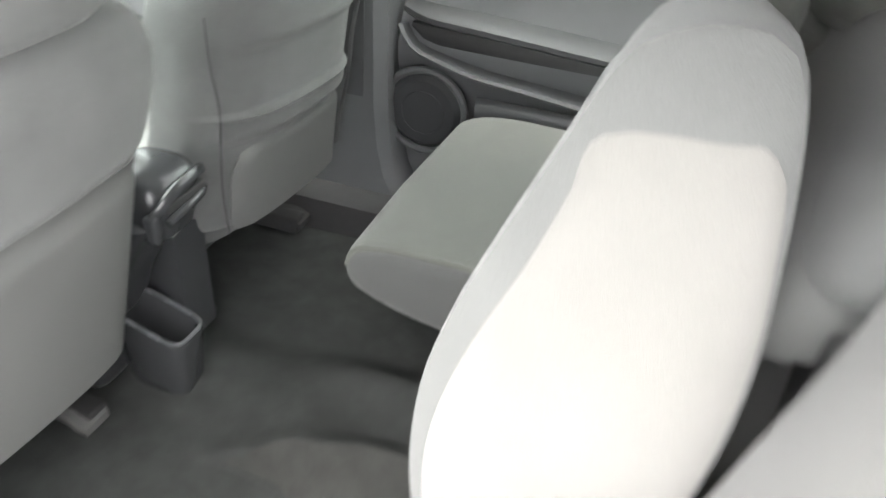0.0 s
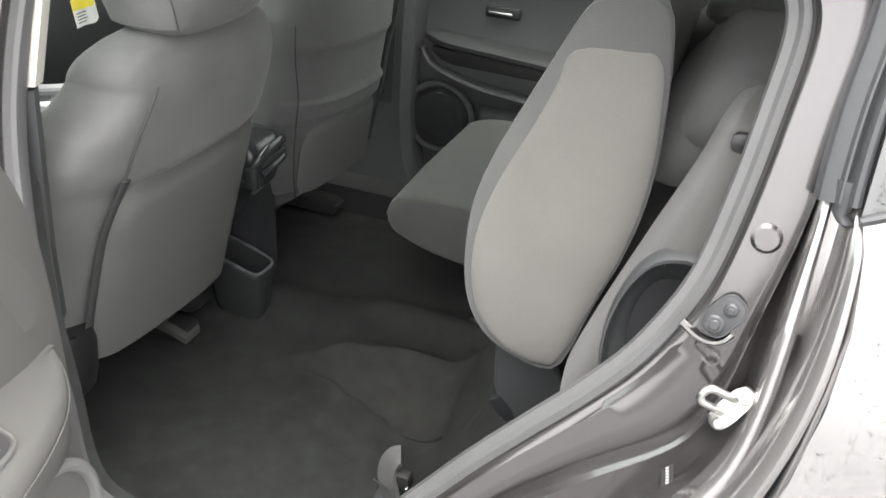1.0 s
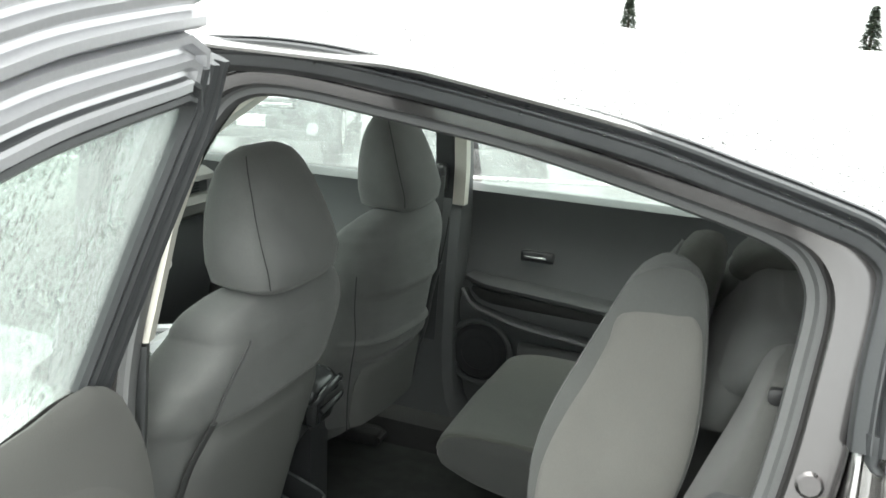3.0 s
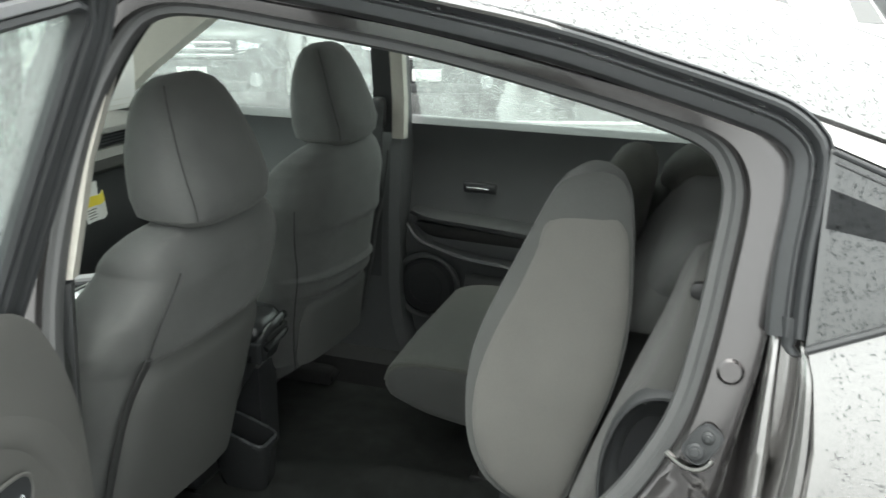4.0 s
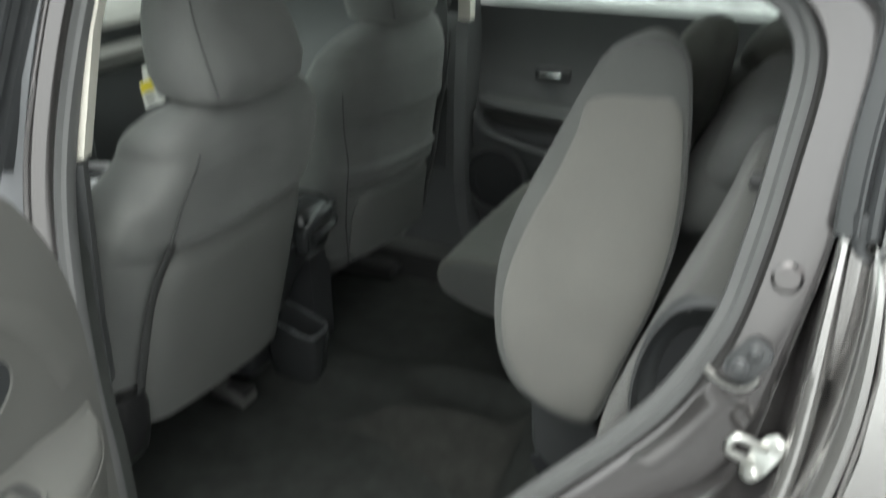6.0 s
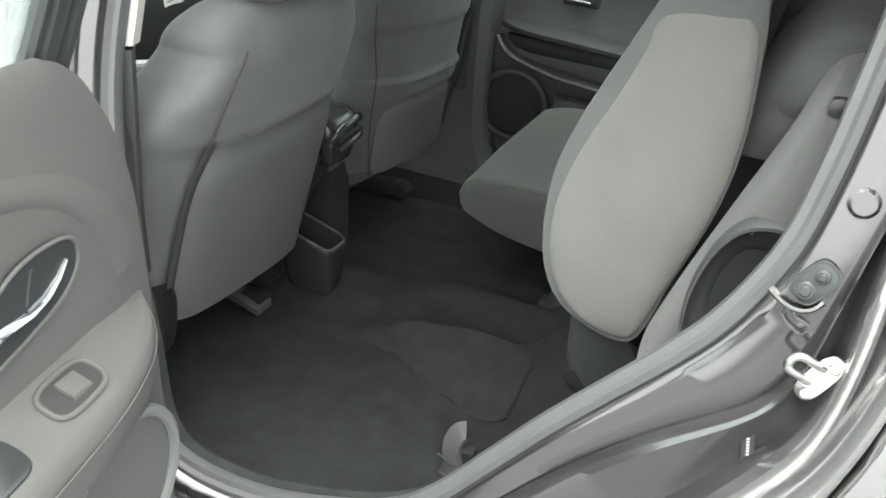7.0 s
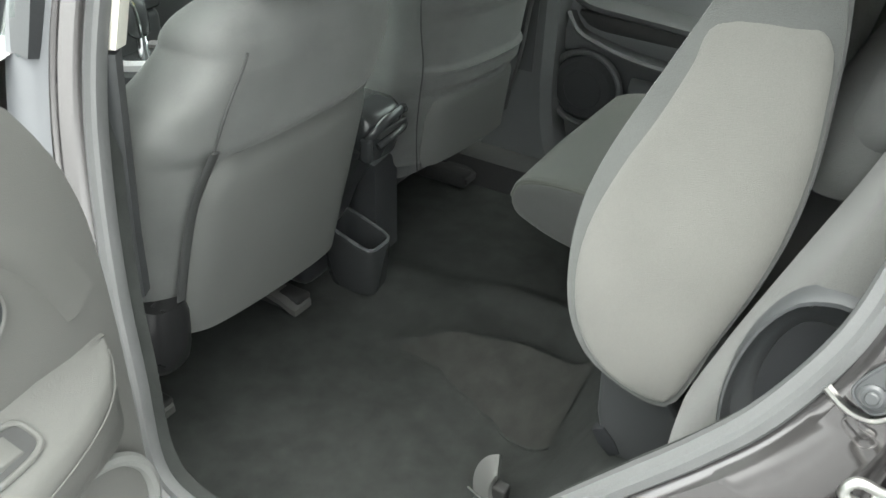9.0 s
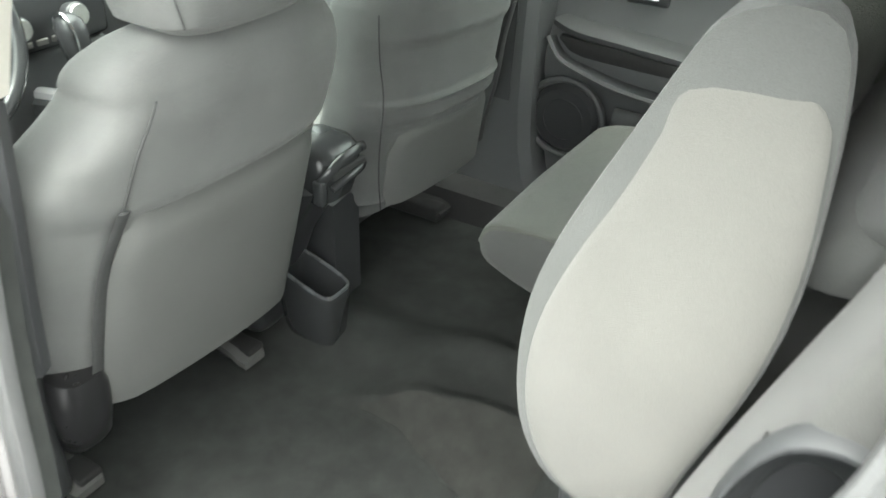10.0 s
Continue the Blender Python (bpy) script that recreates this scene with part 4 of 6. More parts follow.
# ---- front seats ----
def front_seat(cy, x0, lean, side, label):
    """cy: its middle; x0: its back face at the lower edge; lean: how much the back leans; side: where its door is."""
    seat = thing("bucket_seat", label, "car seat", group="front seats")

    FOLDS = ((0.872, 0.0125),) if side < 0 else ((0.718, 0.020), (0.760, -0.006), (0.882, 0.011))
    TILT = 0.02 if side < 0 else 0.075

    def rear_x(z):
        return x0 + (z - 0.54) * lean

    def back_x(y, z):
        """The back face: padded and overhanging above a crease, flatter below it, rounding away at the sides."""
        s = abs(y - cy) / lerp_table(HALF, z)
        lip = 0.006 * smooth(0.9, 1.0, z) - 0.012
        for fold_z, depth in FOLDS:
            lip += (1 - 0.85 * min(1, s) ** 4) * depth * (smooth(fold_z - 0.022, fold_z + 0.008, z + TILT * (y - cy)) if depth > 0 else smooth(fold_z - 0.006, fold_z + 0.006, z + TILT * (y - cy)) - 1.5 * math.exp(-((z + TILT * (y - cy) - fold_z) / 0.006) ** 2))
        return rear_x(z) + lip - 0.03 * min(1, s) ** 3.0

    back = []
    KEYS = ((0.545, 0.20, 0.13), (0.55, 0.225, 0.15), (0.565, 0.235, 0.16), (0.63, 0.242, 0.165), (0.66, 0.243, 0.165), (0.675, 0.244, 0.165), (0.69, 0.245, 0.165), (0.703, 0.245, 0.165), (0.725, 0.246, 0.165), (0.76, 0.248, 0.165), (0.778, 0.249, 0.165), (0.793, 0.25, 0.165), (0.808, 0.25, 0.165), (0.83, 0.252, 0.165), (0.85, 0.254, 0.165), (0.862, 0.256, 0.165), (0.875, 0.257, 0.165), (0.89, 0.258, 0.165), (0.94, 0.255, 0.155), (0.985, 0.244, 0.145), (1.02, 0.226, 0.13), (1.045, 0.20, 0.11), (1.063, 0.165, 0.09), (1.076, 0.12, 0.065), (1.082, 0.07, 0.04))
    levels = [k[0] for k in KEYS if k[0] < 0.63 or k[0] > 1.062] + [0.63 + 0.004 * i for i in range(109)] + [0.588, 0.598, 0.604, 0.615]
    for z in sorted(levels):
        w, d = [next(a[k] + (b[k] - a[k]) * (z - a[0]) / (b[0] - a[0]) for a, b in zip(KEYS, KEYS[1:]) if z <= b[0] + 1e-9) for k in (1, 2)]
        loop = []
        for v in sloop(0, 0, z, 1, 1, 3.4 if side > 0 else 3.4 + 2.0 * smooth(0.86, 0.96, z), 64):
            y = cy + v.y * (straight_table(DOOR_SIDE, z) if v.y * side > 0 and side < 0 else w)
            h = z - TILT * (y - cy) * smooth(0.56, 0.64, z) * (1 - smooth(0.93, 1.0, z))
            xr = back_x(y, h) - (0.165 - d) * 0.5
            xf = xr - d
            k = (v.x + 1) / 2
            loop.append(Vector((xf + (xr - xf) * k, y, h)))
        back.append(loop)
    part("backrest", loft(back), FABRIC, seat)

    TOP = 0.865 if side < 0 else 0.700
    BOT = 0.538 if side < 0 else 0.56

    def panel(u, v):
        low = BOT - 0.030 * u if side < 0 else BOT - 0.012 - 0.028 * u
        z = low + (TOP - (TILT * 0.39 * (u - 0.5) if side > 0 else 0.0) - low) * v
        lo, hi = -0.192 + 0.03 * smooth(0.6, 1.0, v) ** 2 + 0.012 * (1 - smooth(0, 0.2, v)), 0.195 - 0.01 * v
        y = cy + lo + (hi - lo) * u
        edge = min(u, 1 - u)
        return Vector((back_x(y, z) + 0.0035 - 0.009 * (1 - smooth(0, 0.07, edge)) - 0.0095 * smooth(0.86, 1.0, v), y, z))

    part("back_panel", thick(grid(panel, 24, 20), 0.004), SEATBACK, seat, "grey vinyl back panel")
    for s in (side,):
        pth = [(back_x(cy + s * d, z) + 0.001, cy + s * d, z) for d, z in ((0.180, 0.885), (0.196, 0.80), (0.203, 0.70), (0.203, 0.60), (0.198, 0.548))]
        part("piping", sweep(spline(pth, 24), ring(0.0095, 10, 0.0024), (1, 0, -0.2)), PIPING, seat, "dark sewn edge strip")
        pth = [(back_x(cy + s * d, z) - 0.001, cy + s * d, z) for d, z in ((0.180, 0.885), (0.168, 0.95), (0.153, 1.0), (0.148, 1.02))]
        part("seam", sweep(spline(pth, 16), ring(0.0016, 6), (1, 0, -0.2)), SEAM, seat)
    if side > 0:
        # no stitching on this side: a dark line paints the soft groove's shade
        pth = [(back_x(y, z) + 0.001, y, z) for y, z in ((1.022, 0.548), (1.005, 0.64), (0.998, 0.72), (0.990, 0.80), (0.972, 0.88), (0.955, 0.96))]
        part("seam", sweep(spline(pth, 30), ring(0.0012, 6), (1, 0, -0.2)), SEAM, seat, "thin dark line painting the shade beside the bolster")
    xb = rear_x(1.08)
    rows = ((1.068, 0.07, 0.030, 0.100), (1.072, 0.10, 0.012, 0.125), (1.085, 0.122, 0.002, 0.145), (1.115, 0.132, 0.0, 0.150), (1.15, 0.131, 0.012, 0.152), (1.19, 0.124, 0.028, 0.152), (1.23, 0.111, 0.046, 0.148), (1.262, 0.096, 0.064, 0.140), (1.282, 0.078, 0.080, 0.130), (1.292, 0.05, 0.095, 0.118))
    head = [sloop(xb - (a + b) / 2, cy + 0.008, z, (b - a) / 2, w, 3.4, 44) for z, w, a, b in rows]
    hr = part("headrest", loft(head), FABRIC, seat, "rounded charcoal headrest")
    for s in (-1, 1):
        part("post", loft([sloop(xb - 0.045, cy + s * 0.065, z, 0.005, 0.005, 2, 10) for z in (1.05, 1.085)]), INK, hr)
    pth = [(xb - a - 0.10 * (b - a), cy + 0.008 - 0.865 * w, z) for z, w, a, b in rows[2:-1]]
    part("seam", sweep(spline(pth, 24), ring(0.0009, 6), (1, 0, 0)), SEAM, hr)
    part("seat_cushion", loft([sloop(x0 - 0.29, cy, z, rx, ry, 4, 32) for z, rx, ry in ((0.49, 0.20, 0.20), (0.50, 0.22, 0.23), (0.55, 0.225, 0.255), (0.585, 0.21, 0.24), (0.60, 0.16, 0.18))]), FABRIC, seat)
    if side < 0:
        part("hinge_cover", loft([sloop(x0 - 0.068 + dx, cy - 0.222, z, rx, ry, 3.0, 32) for z, rx, ry, dx in ((0.487, 0.030, 0.020, -0.004), (0.494, 0.046, 0.031, -0.002), (0.510, 0.056, 0.038, 0.0), (0.54, 0.061, 0.041, 0.003), (0.575, 0.063, 0.042, 0.006), (0.600, 0.063, 0.042, 0.008), (0.625, 0.058, 0.036, 0.010))]), HINGE, seat, "glossy black hinge cover")
    for s in (-1, 1):
        part("seat_rail", rbox((x0 - 0.46, cy + s * 0.19 - 0.022, 0.305), (x0 - 0.12, cy + s * 0.19 + 0.022, 0.345), 0.006), INK, seat)
        ry = cy + s * (0.200 if side * s > 0 else 0.178)
        part("rail_foot", loft([[Vector((x, ry + w, z)) for w in (-k, -k * 0.6, k * 0.6, k)] + [Vector((x, ry + w, z - 0.014)) for w in (k, -k)] for x, z, k in ((x0 - 0.20, 0.346, 0.020), (x0 - 0.15, 0.344, 0.026), (x0 - 0.130, 0.339, 0.030), (x0 - 0.114, 0.331, 0.026))]), ZINC if side < 0 else INK, seat, "rail foot bolted to the floor")
    part("seat_base", rbox((x0 - 0.42, cy - 0.2, 0.42), (x0 - 0.15, cy + 0.2, 0.50), 0.02), INK, seat)
    return seat


# half width of the driver seat's back on its door side: a bolster over the hinge, a notch, and the shoulder above it
DOOR_SIDE = [(0.545, 0.17), (0.588, 0.185), (0.598, 0.236), (0.604, 0.250), (0.615, 0.256), (0.70, 0.260), (0.85, 0.262), (0.90, 0.249), (0.94, 0.226), (0.965, 0.205), (0.985, 0.189), (1.0, 0.179), (1.010, 0.1745), (1.016, 0.1755), (1.028, 0.174), (1.040, 0.168), (1.050, 0.157), (1.060, 0.140), (1.07, 0.113), (1.08, 0.065)]
HALF = [(0.53, 0.235), (0.72, 0.246), (0.95, 0.262), (1.05, 0.242), (1.1, 0.18)]
front_seat(0.555, -0.618, 0.2745, -1, "charcoal fabric driver seat with grey vinyl back")
front_seat(1.222, -0.612, 0.13, 1, "charcoal fabric passenger seat set upright beside the console")

# ---- centre console ----
con = thing("centre_console", "black plastic centre console with rear cup pocket", "console")
part("console_body", rbox((-1.25, 0.785, 0.32), (-0.765, 0.985, 0.585), 0.03, 4), PLASTIC, con)
part("column", loft([sloop(x, 0.866, z, rx, ry, 4.5, 32) for x, z, rx, ry in ((-0.83, 0.44, 0.075, 0.066), (-0.79, 0.54, 0.075, 0.066), (-0.74, 0.62, 0.075, 0.066), (-0.705, 0.675, 0.075, 0.064), (-0.695, 0.69, 0.055, 0.05))]), PLASTIC, con)
part("side_wedge", loft([[Vector((x, y, z)) for y, z in ((0.93, 0.36), (1.01, 0.36), (1.01, 0.57), (0.985, 0.592), (0.93, 0.585))] for x in (-0.95, -0.70, -0.685)]), PLASTIC, con)
end = part("armrest_end", loft([sloop(x, 0.872, z, rx, ry, 3.4, 32) for x, z, rx, ry in ((-0.665, 0.655, 0.05, 0.050), (-0.66, 0.68, 0.052, 0.056), (-0.657, 0.715, 0.055, 0.062), (-0.658, 0.735, 0.054, 0.063), (-0.664, 0.752, 0.044, 0.056), (-0.674, 0.762, 0.022, 0.038))]), GLOSS, con, "glossy black armrest end with latch")
part("hood", sweep(spline([(-0.622, 0.812, 0.700), (-0.604, 0.822, 0.722), (-0.598, 0.85, 0.738), (-0.600, 0.90, 0.742), (-0.612, 0.932, 0.732)], 24), ring(0.009, 10, 0.006), (1, 0, 0.6)), GLOSS, end, "curved latch hood")
part("slot", rbox((-0.625, 0.834, 0.704), (-0.600, 0.925, 0.720), 0.004), INK, end)
part("lip", sweep(spline([(-0.604, 0.832, 0.690), (-0.598, 0.86, 0.699), (-0.600, 0.905, 0.703), (-0.612, 0.93, 0.700)], 20), ring(0.0075, 10), (1, 0, 0.4)), GLOSS, end)
part("fin", rbox((-0.628, 0.804, 0.664), (-0.604, 0.822, 0.712), 0.006), GLOSS, end)
part("armrest", rbox((-1.15, 0.80, 0.62), (-0.68, 0.95, 0.74), 0.03), VINYL, con)
cx, cy0 = -0.690, 0.866
wall = []
for z, rx, ry, k in ((0.322, 0.050, 0.024, 3.0), (0.328, 0.058, 0.032, 3.2), (0.350, 0.063, 0.037, 3.6), (0.40, 0.066, 0.040, 4.5), (0.436, 0.068, 0.042, 5.0), (0.444, 0.0675, 0.0415, 5.0), (0.448, 0.065, 0.039, 5.0), (0.447, 0.061, 0.035, 5.0), (0.440, 0.058, 0.032, 5.0), (0.40, 0.056, 0.030, 4.5), (0.345, 0.050, 0.026, 4.0)):
    wall.append([v + Vector((0, 0, -0.30 * (v.x - cx - 0.06) * smooth(0.36, 0.44, z))) for v in sloop(cx, cy0, z, rx, ry, k, 40)])
pocket = part("cup_pocket", loft(wall), GLOSS, con, "open black cup pocket")
# a separate paler bead paints the highlight along the pocket's rim
part("pocket_rim", sweep([v + Vector((0, 0, 0.0005)) for v in wall[6]], ring(0.0034, 8), (0, 0, 1), closed=True), RIM, pocket, "glossy rim with its highlight in the lighter grey")

# ---- rear seat: near cushion folded up, far cushion down ----
PAD = [(0.064, 1.206), (0.098, 1.221), (0.132, 1.220), (0.150, 1.200), (0.160, 1.15), (0.165, 1.09), (0.167, 1.04), (0.163, 0.985), (0.150, 0.925), (0.126, 0.852), (0.109, 0.79), (0.092, 0.768), (0.050, 0.771), (0.002, 0.792), (-0.028, 0.832), (-0.041, 0.89), (-0.040, 0.955), (-0.026, 1.01), (-0.006, 1.06), (0.016, 1.11), (0.036, 1.155), (0.049, 1.183)]
outline = spline([(x, 0, z) for x, z in PAD], 64, closed=True)
pc = Vector((0.07, 0, 0.99))


def pad_y(z):
    return 0.36 + 0.17 * (z - 0.80)


fold = thing("folded_seat_cushion", "rear seat cushion folded up, pale knit side, charcoal edges", "car seat")
loops = []
for inset, dy in ((0.006, 0.012), (0.002, 0.020), (0.0, 0.032), (0.0, 0.06), (0.0, 0.09), (0.0, 0.12), (0.0, 0.16), (0.0, 0.21), (0.0, 0.30), (0.0, 0.42), (0.0, 0.50), (0.0, 0.55), (0.01, 0.585), (0.03, 0.60), (0.10, 0.605)):
    dip = 0.085 * smooth(0.04, 0.42, dy)
    loops.append([Vector((p.x + (pc.x - p.x) * inset * 4 - 0.065 * smooth(0.015, 0.22, dy) * smooth(0.05, 0.16, p.x), pad_y(p.z) * (1 - smooth(0.05, 0.3, dy)) + 0.40 * smooth(0.05, 0.3, dy) + dy, p.z + (pc.z - p.z) * inset * 2 - dip * smooth(0.95, 1.2, p.z))) for p in outline])
face = pillow([(p.x, p.z) for p in loops[0]], lambda u, v, w: (u, pad_y(v) + 0.012 - w, v), 0.0085, 0.0, 30, 44)
part("cushion_cover", loft(loops, bm=face), PADFAB, fold)
SIDE = [(0.050, 1.153), (0.090, 1.164), (0.134, 1.166), (0.152, 1.150), (0.159, 1.10), (0.162, 1.05), (0.158, 0.99), (0.146, 0.93), (0.122, 0.855), (0.104, 0.797), (0.090, 0.779), (0.050, 0.782), (0.008, 0.803), (-0.016, 0.838), (-0.027, 0.888), (-0.023, 0.945), (-0.002, 1.012), (0.021, 1.065), (0.042, 1.122)]
so = spline([(x, 0, z) for x, z in SIDE], 60, closed=True)
part("side_panel", pillow([(p.x, p.z) for p in so], lambda u, v, w: (u, pad_y(v) + 0.004 - w, v), 0.0075, 0.003), LIGHT, fold, "pale grey knit side panel")
# the far end of the folded cushion stands up as a rounded lump
part("cushion_end", loft([sloop(0.121 + 0.10 * (z - 1.15), 0.80, z, rx, ry, 2.8, 32) for z, rx, ry in ((1.02, 0.036, 0.09), (1.10, 0.039, 0.096), (1.14, 0.040, 0.096), (1.165, 0.036, 0.088), (1.180, 0.027, 0.07), (1.188, 0.014, 0.04), (1.190, 0.005, 0.012))]), FABRIC_TOP, fold, "rounded end behind the cushion")
gusset = part("hinge_cover", plate([(0.010, 0.775), (0.03, 0.792), (0.085, 0.778), (0.108, 0.728), (0.118, 0.69), (0.10, 0.655), (0.07, 0.642), (0.030, 0.640), (0.014, 0.70)], lambda u, v, w: (u, 0.395 + w, v), 0.06, 0.010, 3), RECESS, fold, "dark plastic hinge cover")
part("cover_notch", plate([(0.014, 0.673), (0.028, 0.683), (0.043, 0.668), (0.052, 0.652), (0.040, 0.643), (0.024, 0.655)], lambda u, v, w: (u, 0.393 + w, v), 0.012, 0.002), CUPDARK, gusset, "black catch in the hinge cover")
down = thing("rear_seat_cushion", "charcoal rear seat cushion folded down", "car seat")
prof = [(-0.362, 0.548), (-0.388, 0.565), (-0.392, 0.60), (-0.372, 0.63), (-0.28, 0.645), (-0.1, 0.64), (0.02, 0.63), (0.03, 0.52), (-0.12, 0.505), (-0.28, 0.522)]
po = spline([(x, 0, z) for x, z in prof], 50, closed=True)
pcc = Vector((-0.15, 0, 0.56))
part("cushion", loft([[Vector((p.x + (pcc.x - p.x) * k, y, p.z + (pcc.z - p.z) * k)) for p in po] for k, y in ((0.25, 0.966), (0.04, 0.968), (0.01, 0.975), (0.0, 0.99), (-0.02, 1.2), (0.0, 1.47), (0.05, 1.50))]), FABRIC_TOP, down)
pth = [(x, 0.974, z) for x, z in ((-0.388, 0.59), (-0.375, 0.622), (-0.34, 0.634), (-0.25, 0.640), (-0.15, 0.638), (0.0, 0.63))]
part("piping", sweep(spline(pth, 30), ring(0.0055, 8), (0, 1, 0)), FABRIC_TOP, down, "sewn edge piping")
side_o = [(pcc.x + (p.x - pcc.x) * 0.975, pcc.z + (p.z - pcc.z) * 0.93) for p in po]
part("side_panel", pillow(side_o, lambda u, v, w: (u, 0.9655 - w, v), 0.010, 0.004, 24, 20), BACKFAB, down, "dark grey side panel")
part("underside_notch", rbox((-0.105, 0.962, 0.53), (-0.06, 0.985, 0.565), 0.008), INK, down, "dark leg hinge under the cushion")
stay = thing("seat_leg_foot", "black folding leg foot with red and white mark", "seat leg")
part("foot", loft([sloop(x, 1.015, z, rx, ry, 3.2, 24) for x, z, rx, ry in ((-0.135, 0.315, 0.05, 0.034), (-0.135, 0.36, 0.05, 0.034), (-0.133, 0.395, 0.040, 0.030), (-0.130, 0.412, 0.020, 0.016))]), INK, stay)
part("mark", rbox((-0.192, 0.988, 0.368), (-0.178, 0.994, 0.375), 0.001, 1), WHITE, stay, "white mark")
part("mark", rbox((-0.186, 0.984, 0.350), (-0.170, 0.990, 0.356), 0.001, 1), REDMARK, stay, "red mark")
part("tab", rbox((-0.192, 0.986, 0.335), (-0.16, 1.03, 0.378), 0.004), INK, stay)


def backrest(y0, y1, name, label, drop=0.0, inset=0.0):
    b = thing(name, label, "car seat")
    yc, h = (y0 + y1) / 2, (y1 - y0) / 2
    rows = []
    for z, x, d, w in ((0.60, 0.05, 0.12, 0.92), (0.64, 0.06, 0.15, 0.98), (0.9, 0.105, 0.17, 1.0), (0.94, 0.115, 0.17, 1.0), (0.98, 0.125, 0.17, 1.0), (1.034, 0.148, 0.165, 0.995), (1.08, 0.168, 0.15, 0.985), (1.12, 0.188, 0.125, 0.96), (1.143, 0.206, 0.09, 0.92), (1.152, 0.222, 0.05, 0.86)):
        k = inset * (1 - smooth(0.97, 1.11, z))
        rows.append([Vector((v.x, v.y + k * (yc + h * w - v.y) / (2 * h * w), v.z)) for v in sloop(x + d / 2, yc, z - drop, d / 2, h * w, 4, 36)])
    part("back", loft(rows), BACKFAB, b)
    return b


near_back = backrest(0.42, 0.94, "rear_bench", "charcoal rear seat back behind the folded cushion", inset=0.12)
# added black plate: it keeps the gap behind the cushion in shade
part("gap_shade", rbox((0.205, 0.395, 0.60), (0.235, 0.58, 1.04), 0.008), INK, near_back, "dark plate added as shade in the gap beside the seat back")
far_back = backrest(0.95, 1.50, "rear_bench", "charcoal rear seat back over the lowered cushion", 0.04)
for owner, y, x, up in ((near_back, 0.90, 0.222, 0.0), (far_back, 1.30, 0.262, -0.02)):
    hr = part("headrest", loft([sloop(x + 0.30 * (z - 1.12) + 0.004, y, z + up, d, w, 3.0, 36) for z, d, w in ((1.118, 0.052, 0.10), (1.122, 0.064, 0.118), (1.135, 0.066, 0.125), (1.150, 0.060, 0.122), (1.165, 0.047, 0.112), (1.175, 0.028, 0.09), (1.179, 0.010, 0.05))]), FABRIC_TOP, owner, "low grey-green headrest")
    part("lower_lobe", loft([sloop(x + 0.30 * (z - 1.12) - 0.006, y, z + up, d, w, 3.0, 36) for z, d, w in ((1.03, 0.058, 0.115), (1.07, 0.064, 0.125), (1.095, 0.064, 0.127), (1.108, 0.058, 0.122), (1.114, 0.044, 0.11))]), FABRIC_TOP, hr, "lower lobe under the fold")
    # black core: the shadow line between the lobes, put in as colour
    part("fold_shadow", loft([sloop(x, y, z + up, 0.045, 0.10, 3, 24) for z in (1.108, 1.125)]), INK, hr, "black core painting the shadow between the lobes")

for owner, y, drop in ((near_back, 0.70, 0.0), (far_back, 1.22, 0.04)):
    part("shoulder_pad", loft([sloop(x + 0.05, y, z - drop, d, w, 3.2, 32) for z, x, d, w in ((0.99, 0.128, 0.05, 0.20), (1.0, 0.130, 0.058, 0.226), (1.04, 0.148, 0.060, 0.238), (1.09, 0.172, 0.058, 0.236), (1.125, 0.19, 0.05, 0.22), (1.145, 0.205, 0.035, 0.19), (1.153, 0.215, 0.015, 0.15))]), PADFAB, owner, "padded upper roll of the seat back")

bol = thing("side_bolster", "grey fabric side bolster with latch recess", "car trim")
BO = [(0.110, 0.775), (0.130, 0.855), (0.171, 0.968), (0.207, 1.062), (0.223, 1.115), (0.236, 1.140), (0.262, 1.148), (0.31, 1.13), (0.34, 1.0), (0.33, 0.8), (0.2, 0.74), (0.14, 0.745)]
bo = spline([(x, 0, z) for x, z in BO], 60, closed=True)


def bol_y(z):
    return 0.30 + 0.20 * (z - 0.9)


rec = [(0.162, 0.865), (0.160, 0.908), (0.170, 0.950), (0.187, 0.978), (0.205, 0.989), (0.228, 0.991), (0.252, 0.978), (0.262, 0.94), (0.25, 0.85), (0.21, 0.81), (0.175, 0.82)]
rp = spline([(x, 0, z) for x, z in rec], 48, closed=True)
rc = Vector((0.205, 0, 0.90))
part("bolster", pillow([(p.x, p.z) for p in bo], lambda u, v, w: (u, bol_y(v) - w, v), 0.012, 0.09, 48, 64, hole=[(p.x, p.z) for p in rp]), BOLSTER, bol)
hc = Vector((0.203, 0, 0.905))
cup_loops = [[Vector((c.x + (p.x - c.x) * k, bol_y(p.z) + dy, c.z + (p.z - c.z) * k)) for p in rp] for k, dy, c in ((1.15, 0.0, rc), (1.13, -0.0150, rc), (1.09, -0.0195, rc), (1.045, -0.0195, rc), (0.995, -0.012, rc), (0.95, -0.003, rc), (0.80, 0.003, hc), (0.66, 0.008, hc), (0.615, 0.012, hc), (0.59, 0.022, hc), (0.57, 0.030, hc), (0.2, 0.031, hc))]
part("recess_ring", loft(cup_loops[:9], caps=False), RECESS, bol, "grey moulded recess surround")
part("recess_cup", loft(cup_loops[8:]), CUPDARK, bol, "dark latch recess")
part("latch_hole", disc((0.212, bol_y(0.918) + 0.026, 0.918), (0, -1, 0.2), 0.0105, 0.004, n=20, bevel=0.001), INK, bol, "dark latch hole")
